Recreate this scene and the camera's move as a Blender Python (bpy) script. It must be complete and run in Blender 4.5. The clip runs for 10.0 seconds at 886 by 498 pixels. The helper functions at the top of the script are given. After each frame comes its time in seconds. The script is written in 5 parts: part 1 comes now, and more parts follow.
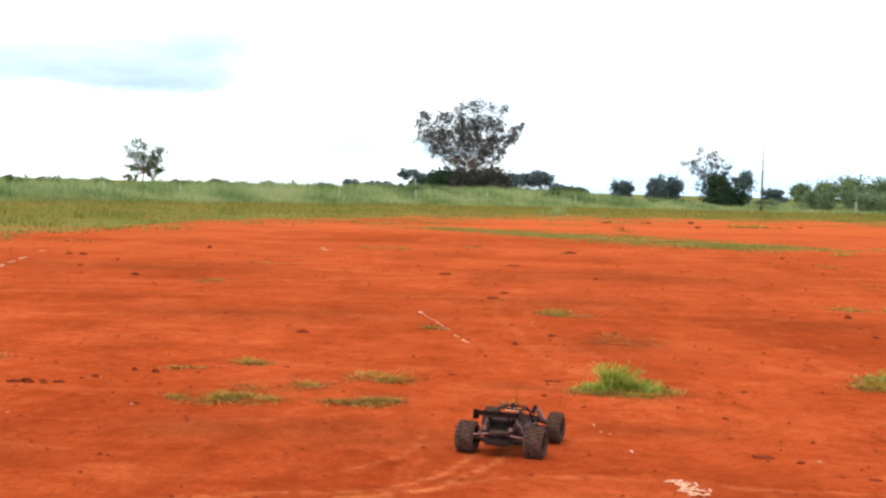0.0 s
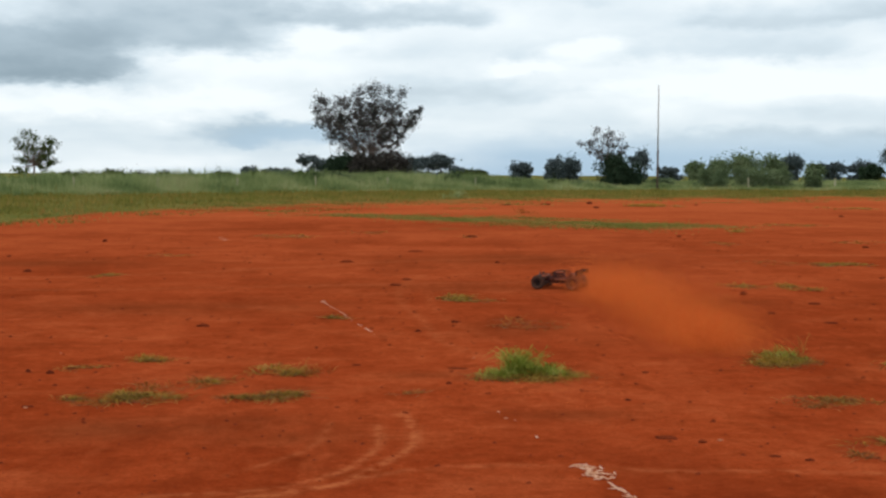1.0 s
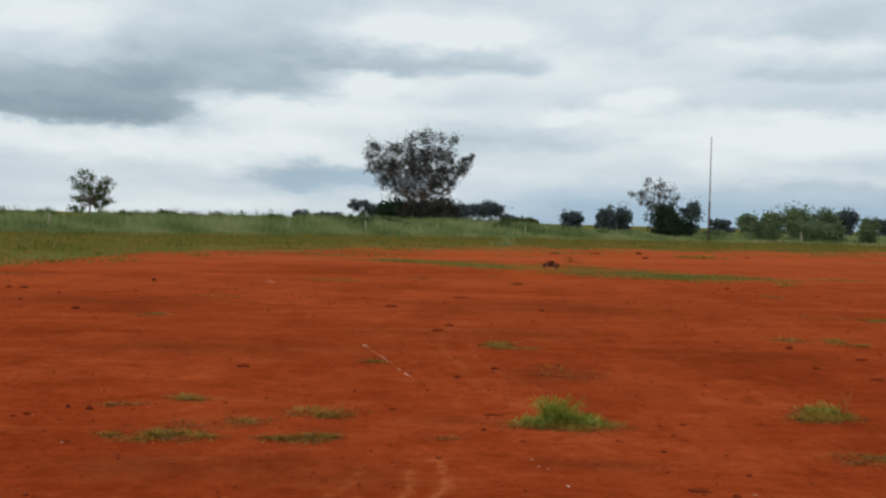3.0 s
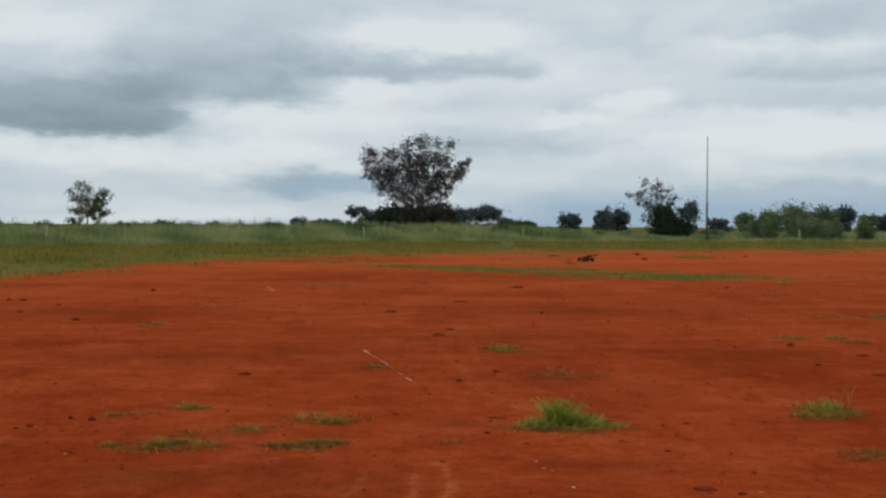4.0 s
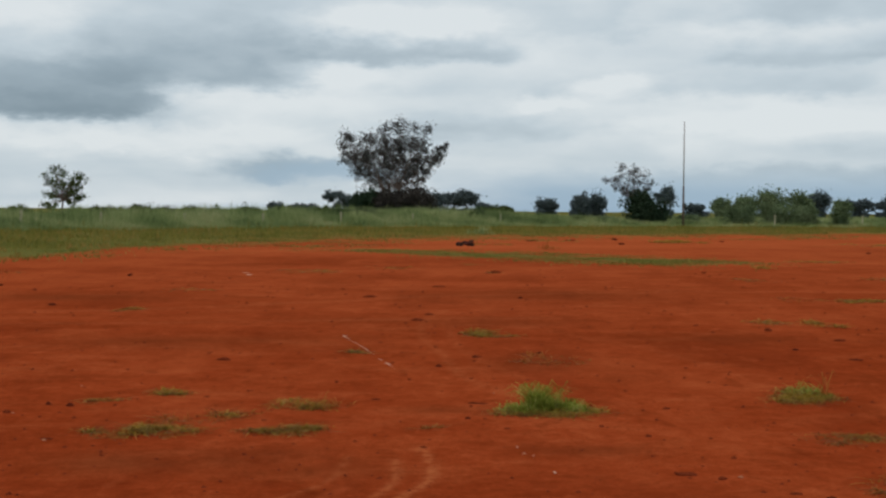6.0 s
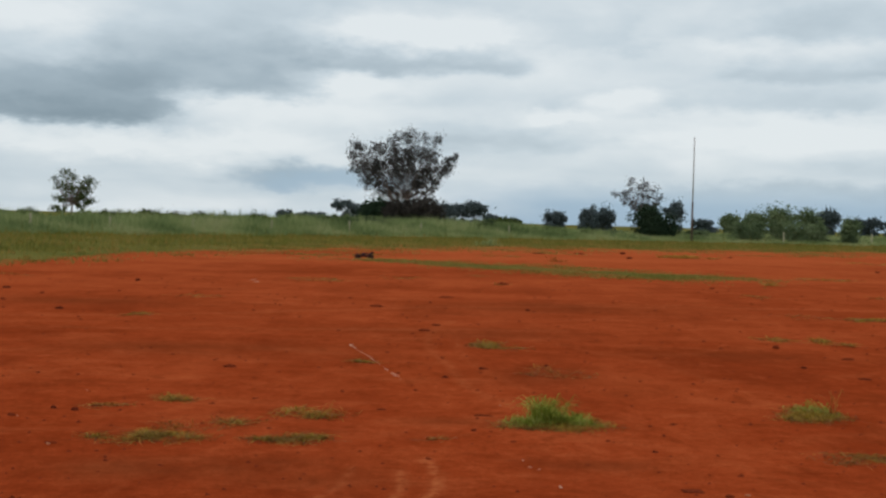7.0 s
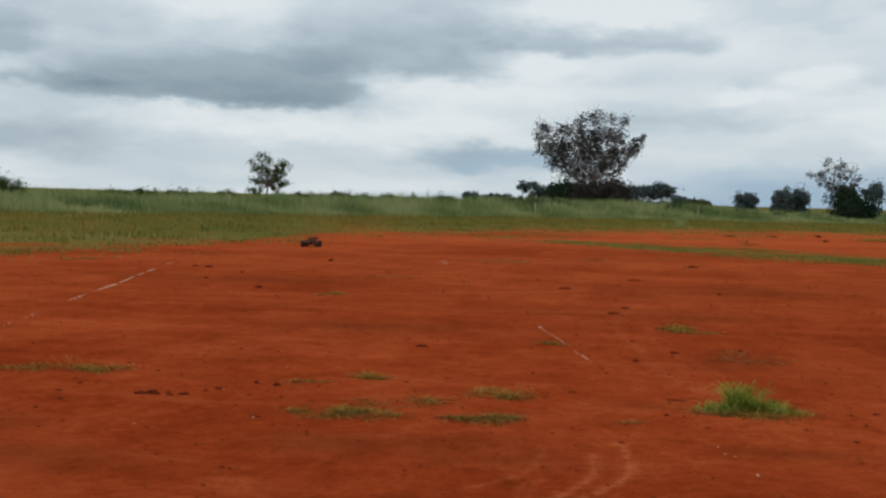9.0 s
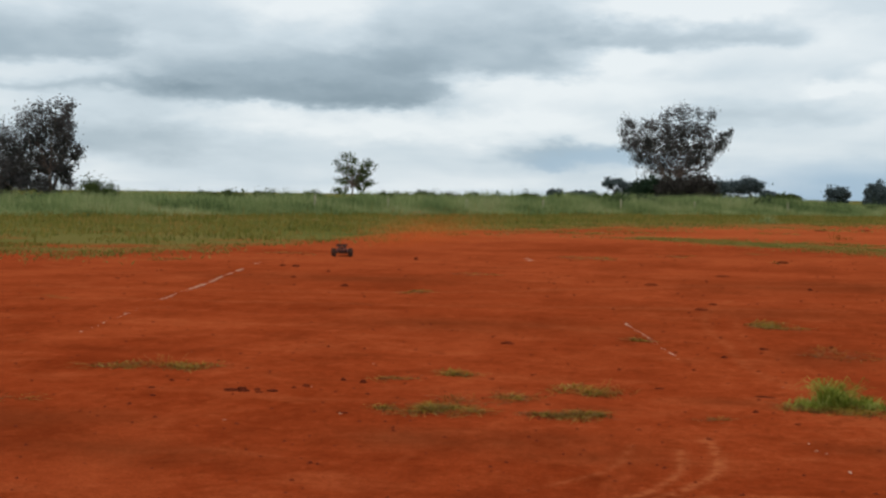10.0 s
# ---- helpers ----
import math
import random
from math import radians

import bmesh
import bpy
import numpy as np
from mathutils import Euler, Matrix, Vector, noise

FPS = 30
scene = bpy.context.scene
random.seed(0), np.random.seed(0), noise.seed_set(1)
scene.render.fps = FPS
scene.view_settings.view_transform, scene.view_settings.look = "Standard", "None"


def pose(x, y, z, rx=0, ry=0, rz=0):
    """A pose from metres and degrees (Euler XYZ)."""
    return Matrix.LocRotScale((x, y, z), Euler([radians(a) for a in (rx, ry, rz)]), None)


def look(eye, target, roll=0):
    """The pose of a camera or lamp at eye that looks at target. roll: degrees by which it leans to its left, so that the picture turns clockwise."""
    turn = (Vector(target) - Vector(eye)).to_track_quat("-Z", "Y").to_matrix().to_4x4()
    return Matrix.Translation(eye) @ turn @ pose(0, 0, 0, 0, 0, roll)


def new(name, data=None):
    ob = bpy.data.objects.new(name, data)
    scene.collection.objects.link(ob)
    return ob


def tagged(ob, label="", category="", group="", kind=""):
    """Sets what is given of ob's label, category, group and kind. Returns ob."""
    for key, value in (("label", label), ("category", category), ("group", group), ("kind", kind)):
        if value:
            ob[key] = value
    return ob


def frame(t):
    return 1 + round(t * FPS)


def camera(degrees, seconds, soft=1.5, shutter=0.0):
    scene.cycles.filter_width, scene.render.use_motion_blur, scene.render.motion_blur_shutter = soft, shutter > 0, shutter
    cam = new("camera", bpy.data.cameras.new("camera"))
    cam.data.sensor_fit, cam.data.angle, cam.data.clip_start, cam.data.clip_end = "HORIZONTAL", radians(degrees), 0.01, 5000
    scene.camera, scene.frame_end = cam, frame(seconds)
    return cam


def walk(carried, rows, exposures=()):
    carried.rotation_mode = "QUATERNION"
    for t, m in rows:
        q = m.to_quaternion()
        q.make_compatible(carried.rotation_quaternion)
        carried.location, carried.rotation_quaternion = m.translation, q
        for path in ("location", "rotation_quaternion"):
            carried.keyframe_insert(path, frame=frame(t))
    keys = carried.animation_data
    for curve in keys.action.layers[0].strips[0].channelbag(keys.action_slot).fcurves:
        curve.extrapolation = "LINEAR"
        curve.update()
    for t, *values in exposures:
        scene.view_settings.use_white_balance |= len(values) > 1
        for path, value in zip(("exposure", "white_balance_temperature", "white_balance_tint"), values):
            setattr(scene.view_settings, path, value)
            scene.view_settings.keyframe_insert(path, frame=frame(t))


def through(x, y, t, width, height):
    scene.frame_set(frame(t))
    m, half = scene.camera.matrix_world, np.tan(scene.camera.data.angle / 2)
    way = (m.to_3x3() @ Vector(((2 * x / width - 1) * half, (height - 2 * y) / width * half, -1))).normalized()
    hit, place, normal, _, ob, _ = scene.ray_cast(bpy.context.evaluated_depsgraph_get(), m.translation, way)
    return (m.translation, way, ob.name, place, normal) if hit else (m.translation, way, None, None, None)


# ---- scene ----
cam = camera(40.0, 10.0, soft=2.5)
PATH = [  # seconds, eye, yaw to the left, pitch, roll
    (0.0, (-0.036, -0.028, 1.439), 2.72, -2.84, 1.61),
    (0.1, (-0.028, -0.020, 1.441), 1.81, -3.26, 1.38),
    (0.2, (-0.016, -0.010, 1.449), 0.56, -4.00, 1.13),
    (0.3, (-0.005, 0.000, 1.455), -1.08, -4.34, 0.50),
    (0.4, (0.010, 0.010, 1.462), -2.77, -4.42, 0.35),
    (0.5, (0.018, 0.022, 1.464), -3.90, -4.11, 0.30),
    (0.7, (0.000, 0.024, 1.465), -4.59, -3.72, 0.10),
    (1.0, (-0.027, 0.028, 1.468), -1.91, -3.50, 0.30),
    (1.5, (-0.018, 0.047, 1.449), 0.76, -3.35, 0.79),
    (2.0, (-0.038, 0.055, 1.459), 2.63, -2.57, 1.58),
    (2.5, (-0.006, 0.041, 1.451), 3.43, -1.81, 1.93),
    (3.0, (0.050, 0.015, 1.460), 0.46, -1.33, 1.50),
    (3.2, (0.050, 0.015, 1.459), 0.41, -0.88, 1.30),
    (4.3, (0.032, 0.020, 1.448), 0.20, -1.38, 0.05),
    (4.5, (0.025, 0.022, 1.447), 0.00, -1.55, -0.01),
    (5.0, (0.010, 0.039, 1.447), -0.15, -1.25, -0.07),
    (5.5, (0.015, 0.037, 1.454), -0.10, -1.50, 0.06),
    (5.7, (0.015, 0.038, 1.454), -0.40, -1.86, 0.12),
    (6.8, (0.012, 0.055, 1.450), -0.62, -1.39, 1.24),
    (7.0, (0.006, 0.070, 1.452), -0.33, -1.31, 1.53),
    (7.5, (-0.023, 0.060, 1.448), 0.87, -1.54, 1.89),
    (8.0, (-0.012, 0.051, 1.451), 2.06, -1.82, 2.20),
    (8.5, (-0.024, 0.038, 1.451), 6.51, -1.96, 1.08),
    (9.0, (-0.042, 0.025, 1.459), 8.35, -2.40, 1.52),
    (9.3, (-0.040, 0.030, 1.450), 8.73, -2.52, 1.85),
    (9.5, (-0.036, 0.037, 1.442), 8.93, -3.03, 1.96),
    (9.7, (-0.035, 0.030, 1.444), 9.07, -3.25, 1.95),
    (10.0, (-0.033, 0.012, 1.450), 12.35, -2.56, 0.82),
]


def aim(eye, yaw, pitch, roll):
    a, p = radians(yaw), radians(pitch)
    way = Vector((-math.sin(a) * math.cos(p), math.cos(a) * math.cos(p), math.sin(p)))
    return look(eye, Vector(eye) + way * 10, roll)


walk(cam, [(t, aim(eye, yaw, pitch, roll)) for t, eye, yaw, pitch, roll in PATH],
     exposures=[(0.0, 1.40), (0.2, 1.08), (0.5, 0.64), (1.0, 0.29), (1.5, 0.22), (2.5, 0.10), (4.5, -0.16), (5.5, -0.15), (7.5, -0.02), (9.0, -0.07), (9.5, -0.06), (10.0, 0.08)])



# ---------------------------------------------------------------- sky and sun
class Nodes:
    """Short hand for building a node tree."""

    def __init__(self, tree):
        self.tree = tree
        tree.nodes.clear()

    def add(self, kind, inputs=(), operation=None):
        n = self.tree.nodes.new(kind)
        if operation:
            n.operation = operation
        for key, value in dict(inputs).items():
            self.put(n.inputs[key], value)
        return n

    def layer(self, name):
        n = self.add("ShaderNodeAttribute")
        n.attribute_name = name
        return n.outputs["Fac"]

    def put(self, socket, value):
        if isinstance(value, bpy.types.NodeSocket):
            self.tree.links.new(value, socket)
        else:
            socket.default_value = value

    def math(self, op, a, b=0.0, clamp=False):
        n = self.add("ShaderNodeMath", {0: a, 1: b}, operation=op)
        n.use_clamp = clamp
        return n.outputs[0]

    def vec(self, op, a, b=(0, 0, 0)):
        n = self.add("ShaderNodeVectorMath", {0: a, 1: b}, operation=op)
        return n.outputs["Value"] if op in ("LENGTH", "DOT_PRODUCT", "DISTANCE") else n.outputs[0]

    def noise(self, vector, scale, detail=4.0, rough=0.55, warp=0.0):
        n = self.add("ShaderNodeTexNoise", {"Scale": scale, "Detail": detail, "Roughness": rough, "Distortion": warp})
        if vector is not None:
            self.put(n.inputs["Vector"], vector)
        return n.outputs["Fac"], n.outputs["Color"]

    def ramp(self, fac, stops, interpolation="LINEAR"):
        n = self.add("ShaderNodeValToRGB", {0: fac})
        n.color_ramp.interpolation = interpolation
        while len(n.color_ramp.elements) < len(stops):
            n.color_ramp.elements.new(0.5)
        for e, (at, c) in zip(n.color_ramp.elements, stops):
            e.position, e.color = at, (*c, 1) if len(c) == 3 else c
        return n.outputs[0]

    def span(self, value, a, b, c=0.0, d=1.0, smooth=False):
        n = self.add("ShaderNodeMapRange", {0: value, 1: a, 2: b, 3: c, 4: d})
        if smooth:
            n.interpolation_type = "SMOOTHSTEP"
        return n.outputs[0]

    def mix(self, fac, a, b, how="MIX"):
        n = self.add("ShaderNodeMix")
        n.data_type, n.blend_type = "RGBA", how
        for i, v in ((0, fac), (6, a), (7, b)):
            self.put(n.inputs[i], (*v, 1) if isinstance(v, tuple) and len(v) == 3 else v)
        return n.outputs[2]


SUN_HEIGHT, SUN_SIDE = radians(62), radians(215)


def build_sky():
    world = bpy.data.worlds.new("overcast_sky")
    world.use_nodes = True
    scene.world = world
    k = Nodes(world.node_tree)
    way = k.add("ShaderNodeTexCoord").outputs["Generated"]
    parts = k.add("ShaderNodeSeparateXYZ", {0: way}).outputs
    side = k.math("ARCTAN2", parts[0], parts[1])
    high = k.math("ARCSINE", parts[2])
    # Cloud sheets seen edge on: stretched sideways near the horizon.
    lift = k.math("ADD", k.math("MAXIMUM", parts[2], 0.0), 0.10)
    plane = k.add("ShaderNodeCombineXYZ", {0: k.math("DIVIDE", parts[0], lift), 1: k.math("DIVIDE", parts[1], lift), 2: 0.3}).outputs[0]
    flat = k.add("ShaderNodeCombineXYZ", {0: side, 1: k.math("MULTIPLY", high, 2.4), 2: 0.0}).outputs[0]
    _, wobble = k.noise(flat, 6.0, 6.0, 0.62)
    wob = k.add("ShaderNodeSeparateXYZ", {0: wobble}).outputs
    _, curl = k.noise(flat, 26.0, 4.0, 0.6)
    cur = k.add("ShaderNodeSeparateXYZ", {0: curl}).outputs
    u = k.math("ADD", side, k.math("ADD", k.math("MULTIPLY", k.math("SUBTRACT", wob[0], 0.5), 0.10), k.math("MULTIPLY", k.math("SUBTRACT", cur[0], 0.5), 0.045)))
    v = k.math("ADD", high, k.math("ADD", k.math("MULTIPLY", k.math("SUBTRACT", wob[1], 0.5), 0.030), k.math("MULTIPLY", k.math("SUBTRACT", cur[1], 0.5), 0.022)))
    big, _ = k.noise(plane, 0.50, 4.0, 0.48, 0.3)
    fine, _ = k.noise(flat, 7.0, 4.0, 0.45, 0.3)
    puff, _ = k.noise(flat, 20.0, 4.0, 0.50, 0.3)
    dark = k.math("ADD", k.span(big, 0.34, 0.68, 0.05, 0.24), k.math("MULTIPLY", k.math("SUBTRACT", fine, 0.47), 0.42))
    dark = k.math("ADD", dark, k.math("MULTIPLY", k.math("SUBTRACT", puff, 0.5), 0.16))
    # Cloud banks with a firm flat base and a body that thins out upwards.
    shelves = [  # side from, side to, base, depth, how dark
        (-0.46, -0.225, 0.070, 0.060, 0.34), (-0.40, -0.215, 0.070, 0.034, 0.22), (-0.285, -0.095, 0.092, 0.085, 0.28), (-0.33, -0.13, 0.098, 0.070, 0.14),
        (-0.66, -0.41, 0.078, 0.014, 0.30), (-0.70, -0.46, 0.100, 0.065, 0.32), (-0.52, -0.36, 0.120, 0.060, 0.14),
        (-0.115, 0.065, 0.120, 0.028, 0.30), (0.22, 0.44, 0.118, 0.028, 0.20), (0.19, 0.44, 0.150, 0.045, 0.18),
        (0.08, 0.36, 0.092, 0.030, 0.12), (-0.03, 0.16, 0.060, 0.032, 0.12), (-0.15, 0.02, 0.156, 0.04, 0.12), (0.06, 0.17, 0.140, 0.05, 0.12),
    ]
    for a, b, base, deep, d in shelves:
        over = k.math("SUBTRACT", v, base)
        body = k.math("MULTIPLY", k.span(over, -0.005, 0.007, 0.0, 1.0, smooth=True), k.span(over, 0.1 * deep, deep, 1.0, 0.0, smooth=True))
        reach = k.math("MULTIPLY", k.span(u, a - 0.03, a + 0.03, 0.0, d, smooth=True), k.span(u, b - 0.022, b + 0.018, 1.0, 0.0, smooth=True))
        dark = k.math("ADD", dark, k.math("MULTIPLY", body, reach))
    banks = [  # side, height, half width, half height, how dark
        (-0.105, 0.034, 0.060, 0.009, 0.26), (-0.47, 0.045, 0.12, 0.016, 0.20), (0.30, 0.030, 0.22, 0.008, 0.16), (-0.02, 0.058, 0.07, 0.010, 0.10),
        (0.137, 0.100, 0.034, 0.008, -0.20), (0.095, 0.087, 0.026, 0.009, -0.14), (-0.03, 0.155, 0.095, 0.018, -0.22), (-0.25, 0.056, 0.18, 0.013, -0.20), (-0.05, 0.085, 0.16, 0.016, -0.08),
        (0.33, 0.076, 0.22, 0.020, -0.16), (0.22, 0.165, 0.05, 0.030, -0.14), (-0.06, 0.108, 0.06, 0.010, -0.14), (-0.34, 0.150, 0.06, 0.016, -0.12),
    ]
    for a, e, w, h, d in banks:
        far = k.math("SQRT", k.math("ADD", k.math("POWER", k.math("DIVIDE", k.math("SUBTRACT", u, a), w), 2.0),
                                    k.math("POWER", k.math("DIVIDE", k.math("SUBTRACT", v, e), h), 2.0)))
        dark = k.math("ADD", dark, k.span(far, 0.10, 1.50, 1.15 * d, 0.0, smooth=True))
    dark = k.math("MAXIMUM", dark, 0.0)
    cloud = k.ramp(dark, [(0.0, (0.80, 0.855, 0.880)), (0.22, (0.590, 0.68, 0.740)), (0.5, (0.37, 0.46, 0.525)), (1.0, (0.17, 0.24, 0.295))])
    # A thin clear band low down on the far side, where the blue shows.
    low = k.math("MULTIPLY", k.span(k.math("ADD", k.math("MULTIPLY", high, 0.65), k.math("MULTIPLY", v, 0.35)), 0.014, 0.042, 1.0, 0.0, smooth=True), k.span(u, -0.06, 0.10, 0.0, 1.0, smooth=True))
    gap = k.math("SQRT", k.math("ADD", k.math("POWER", k.math("DIVIDE", k.math("ADD", u, 0.09), 0.07), 2.0), k.math("POWER", k.math("DIVIDE", k.math("SUBTRACT", v, 0.031), 0.011), 2.0)))
    low = k.math("MAXIMUM", low, k.span(gap, 0.3, 1.3, 0.75, 0.0, smooth=True))
    sky = k.add("ShaderNodeTexSky")
    sky.sky_type, sky.sun_disc, sky.sun_elevation, sky.sun_rotation = "NISHITA", False, SUN_HEIGHT, SUN_SIDE
    clear = k.mix(1.0, sky.outputs[0], (0.085, 0.085, 0.085), "MULTIPLY")
    haze = k.mix(0.85, clear, (0.37, 0.53, 0.69))
    seen = k.mix(low, cloud, haze)
    seen = k.mix(0.06, seen, clear)
    shine = k.add("ShaderNodeBackground", {0: seen, 1: 1.0})
    k.put(k.add("ShaderNodeOutputWorld").inputs[0], shine.outputs[0])


build_sky()
lamp = bpy.data.lights.new("sun", "SUN")
lamp.energy, lamp.angle, lamp.color = 0.8, radians(25), (1.0, 0.95, 0.88)
sun = new("sun", lamp)
sun.matrix_world = look((0, 0, 60), Vector((0, 0, 60)) - Vector((math.sin(SUN_SIDE) * math.cos(SUN_HEIGHT), math.cos(SUN_SIDE) * math.cos(SUN_HEIGHT), math.sin(SUN_HEIGHT))))


# ---------------------------------------------------------------- materials
def material(name, rough=0.8, metal=0.0):
    m = bpy.data.materials.new(name)
    m.use_nodes = True
    k = Nodes(m.node_tree)
    out = k.add("ShaderNodeOutputMaterial")
    b = k.add("ShaderNodeBsdfPrincipled", {"Roughness": rough, "Metallic": metal})
    k.put(out.inputs[0], b.outputs[0])
    return m, k, b


def bump(k, b, height, strength, distance):
    k.put(b.inputs["Normal"], k.add("ShaderNodeBump", {"Strength": strength, "Distance": distance, "Height": height}).outputs[0])


def speckled(name, light, dark, scale, rough=0.85, metal=0.0, relief=0.3, fine=6.0):
    """A plain surface with grain at two sizes."""
    m, k, b = material(name, rough, metal)
    at = k.add("ShaderNodeTexCoord").outputs["Object"]
    k.put(b.inputs["Specular IOR Level"], 0.0 if rough > 0.8 else 0.15)
    one, _ = k.noise(at, scale, 5.0)
    two, _ = k.noise(at, scale * fine, 4.0)
    both = k.math("ADD", k.math("MULTIPLY", one, 0.6), k.math("MULTIPLY", two, 0.4))
    k.put(b.inputs["Base Color"], k.ramp(both, [(0.32, dark), (0.68, light)]))
    bump(k, b, both, relief, 0.25 / scale)
    return m


def leafy(name, colours, patch=0.35, rough=0.7, through=0.25, blend=0.55):
    """Blades and leaves: each its own shade, in patches of a few metres."""
    m, k, b = material(name, rough)
    g = k.add("ShaderNodeNewGeometry").outputs
    spot, _ = k.noise(g["Position"], patch, 3.0)
    fac = k.math("ADD", k.math("MULTIPLY", g["Random Per Island"], 1.0 - blend), k.math("MULTIPLY", k.span(spot, 0.34, 0.66), blend))
    colour = k.ramp(fac, [(i / (len(colours) - 1), c) for i, c in enumerate(colours)])
    k.put(b.inputs["Base Color"], colour)
    k.put(b.inputs["Specular IOR Level"], 0.06)
    soft = k.add("ShaderNodeBsdfTranslucent", {0: colour})
    mixed = k.add("ShaderNodeMixShader", {0: through, 1: b.outputs[0], 2: soft.outputs[0]})
    k.put(next(n for n in m.node_tree.nodes if n.type == "OUTPUT_MATERIAL").inputs[0], mixed.outputs[0])
    return m


def earth_material():
    m, k, b = material("red_earth", 0.95)
    at = k.add("ShaderNodeNewGeometry").outputs["Position"]
    long = k.vec("MULTIPLY", at, (0.5, 1.0, 1.0))
    wide, _ = k.noise(long, 0.16, 5.0, 0.6, 0.4)
    mid, _ = k.noise(long, 0.9, 6.0, 0.62, 0.3)
    small, _ = k.noise(at, 4.5, 7.0, 0.68)
    grain, _ = k.noise(at, 55.0, 4.0, 0.6)
    tone = k.math("ADD", k.math("ADD", k.math("MULTIPLY", wide, 0.46), k.math("MULTIPLY", mid, 0.26)), k.math("MULTIPLY", small, 0.28))
    earth = k.ramp(tone, [(0.36, (0.165, 0.023, 0.0065)), (0.45, (0.255, 0.039, 0.0105)), (0.54, (0.330, 0.056, 0.016)), (0.64, (0.430, 0.095, 0.030))])
    worn, _ = k.noise(k.vec("MULTIPLY", at, (0.62, 1.0, 1.0)), 1.4, 8.0, 0.66, 0.4)
    earth = k.mix(k.span(worn, 0.52, 0.68, 0.0, 0.42), earth, (0.48, 0.115, 0.038))
    earth = k.mix(k.span(worn, 0.46, 0.32, 0.0, 0.42), earth, (0.125, 0.021, 0.006))
    lumps, _ = k.noise(at, 13.0, 6.0, 0.72, 0.3)
    earth = k.mix(k.span(lumps, 0.50, 0.36, 0.0, 0.30), earth, (0.110, 0.018, 0.005))
    earth = k.mix(k.span(lumps, 0.54, 0.68, 0.0, 0.24), earth, (0.480, 0.118, 0.040))
    # Broad trodden and washed patches, longer along the field.
    wash, _ = k.noise(k.vec("MULTIPLY", at, (1.0, 0.38, 1.0)), 0.75, 5.0, 0.58, 0.5)
    earth = k.mix(k.span(wash, 0.52, 0.70, 0.0, 0.40), earth, (0.47, 0.098, 0.030))
    earth = k.mix(k.span(wash, 0.47, 0.32, 0.0, 0.45), earth, (0.150, 0.021, 0.006))
    crust, _ = k.noise(k.vec("MULTIPLY", at, (1.0, 0.5, 1.0)), 3.2, 5.0, 0.6, 0.3)
    earth = k.mix(k.span(crust, 0.58, 0.70, 0.0, 0.30), earth, (0.50, 0.110, 0.036))
    earth = k.mix(k.span(crust, 0.42, 0.30, 0.0, 0.38), earth, (0.125, 0.018, 0.005))
    # Paler earth colour towards the far end of the field.
    lighter = k.add("ShaderNodeSeparateXYZ", {0: at}).outputs[1]
    earth = k.mix(k.math("MULTIPLY", k.span(lighter, 9.0, 60.0, 0.0, 0.75), k.span(wide, 0.3, 0.6, 0.5, 1.0)), earth, (0.50, 0.118, 0.040))
    earth = k.mix(k.span(grain, 0.60, 0.35, 0.0, 0.35), earth, (0.130, 0.022, 0.006))
    earth = k.mix(1.0, earth, (1.01, 0.94, 0.90), "MULTIPLY")
    # Scuffed tyre marks: pale loose dust.
    marks = k.layer("scuff")
    torn, _ = k.noise(at, 9.0, 4.0, 0.7)
    marks = k.math("MULTIPLY", marks, k.span(torn, 0.36, 0.62))
    earth = k.mix(k.math("MULTIPLY", marks, 0.64), earth, (0.55, 0.160, 0.055))
    # Damp, darker patches.
    damp = k.layer("damp")
    earth = k.mix(k.math("MULTIPLY", damp, k.span(mid, 0.3, 0.6, 0.2, 1.0)), earth, (0.105, 0.024, 0.008))
    # Thin grass cover.
    cover = k.layer("cover")
    torn2, _ = k.noise(k.vec("MULTIPLY", at, (0.6, 0.8, 1.0)), 0.30, 9.0, 0.74, 0.4)
    cover = k.span(k.math("ADD", cover, k.math("MULTIPLY", k.math("SUBTRACT", torn2, 0.5), 2.6)), 0.30, 0.74)
    field, _ = k.noise(at, 0.10, 5.0, 0.6)
    green = k.ramp(field, [(0.3, (0.092, 0.095, 0.022)), (0.5, (0.132, 0.122, 0.032)), (0.7, (0.190, 0.142, 0.045))])
    k.put(b.inputs["Base Color"], k.mix(cover, earth, green))
    k.put(b.inputs["Specular IOR Level"], 0.0)
    relief = k.math("ADD", k.math("MULTIPLY", small, 0.7), k.math("MULTIPLY", grain, 0.3))
    bump(k, b, relief, 0.55, 0.035)
    return m


EARTH = earth_material()
LAWN = leafy("short_grass", [(0.100, 0.104, 0.022), (0.180, 0.172, 0.034), (0.275, 0.205, 0.048), (0.370, 0.200, 0.062)], 0.30, through=0.35, blend=0.65)
TALL = leafy("tall_grass", [(0.070, 0.105, 0.042), (0.145, 0.195, 0.070), (0.255, 0.305, 0.118), (0.360, 0.385, 0.170), (0.450, 0.415, 0.220)], 0.22, through=0.40, blend=0.65)
FRESH = leafy("fresh_grass", [(0.085, 0.105, 0.012), (0.200, 0.230, 0.028), (0.330, 0.350, 0.060), (0.500, 0.460, 0.140)], 5.0, through=0.4, blend=0.35)
WORN = leafy("worn_grass", [(0.150, 0.088, 0.012), (0.260, 0.170, 0.020), (0.400, 0.240, 0.040), (0.520, 0.275, 0.080)], 5.0, through=0.3, blend=0.4)
STRAW = leafy("dry_grass", [(0.280, 0.085, 0.016), (0.380, 0.140, 0.030), (0.320, 0.110, 0.022)], 3.0)
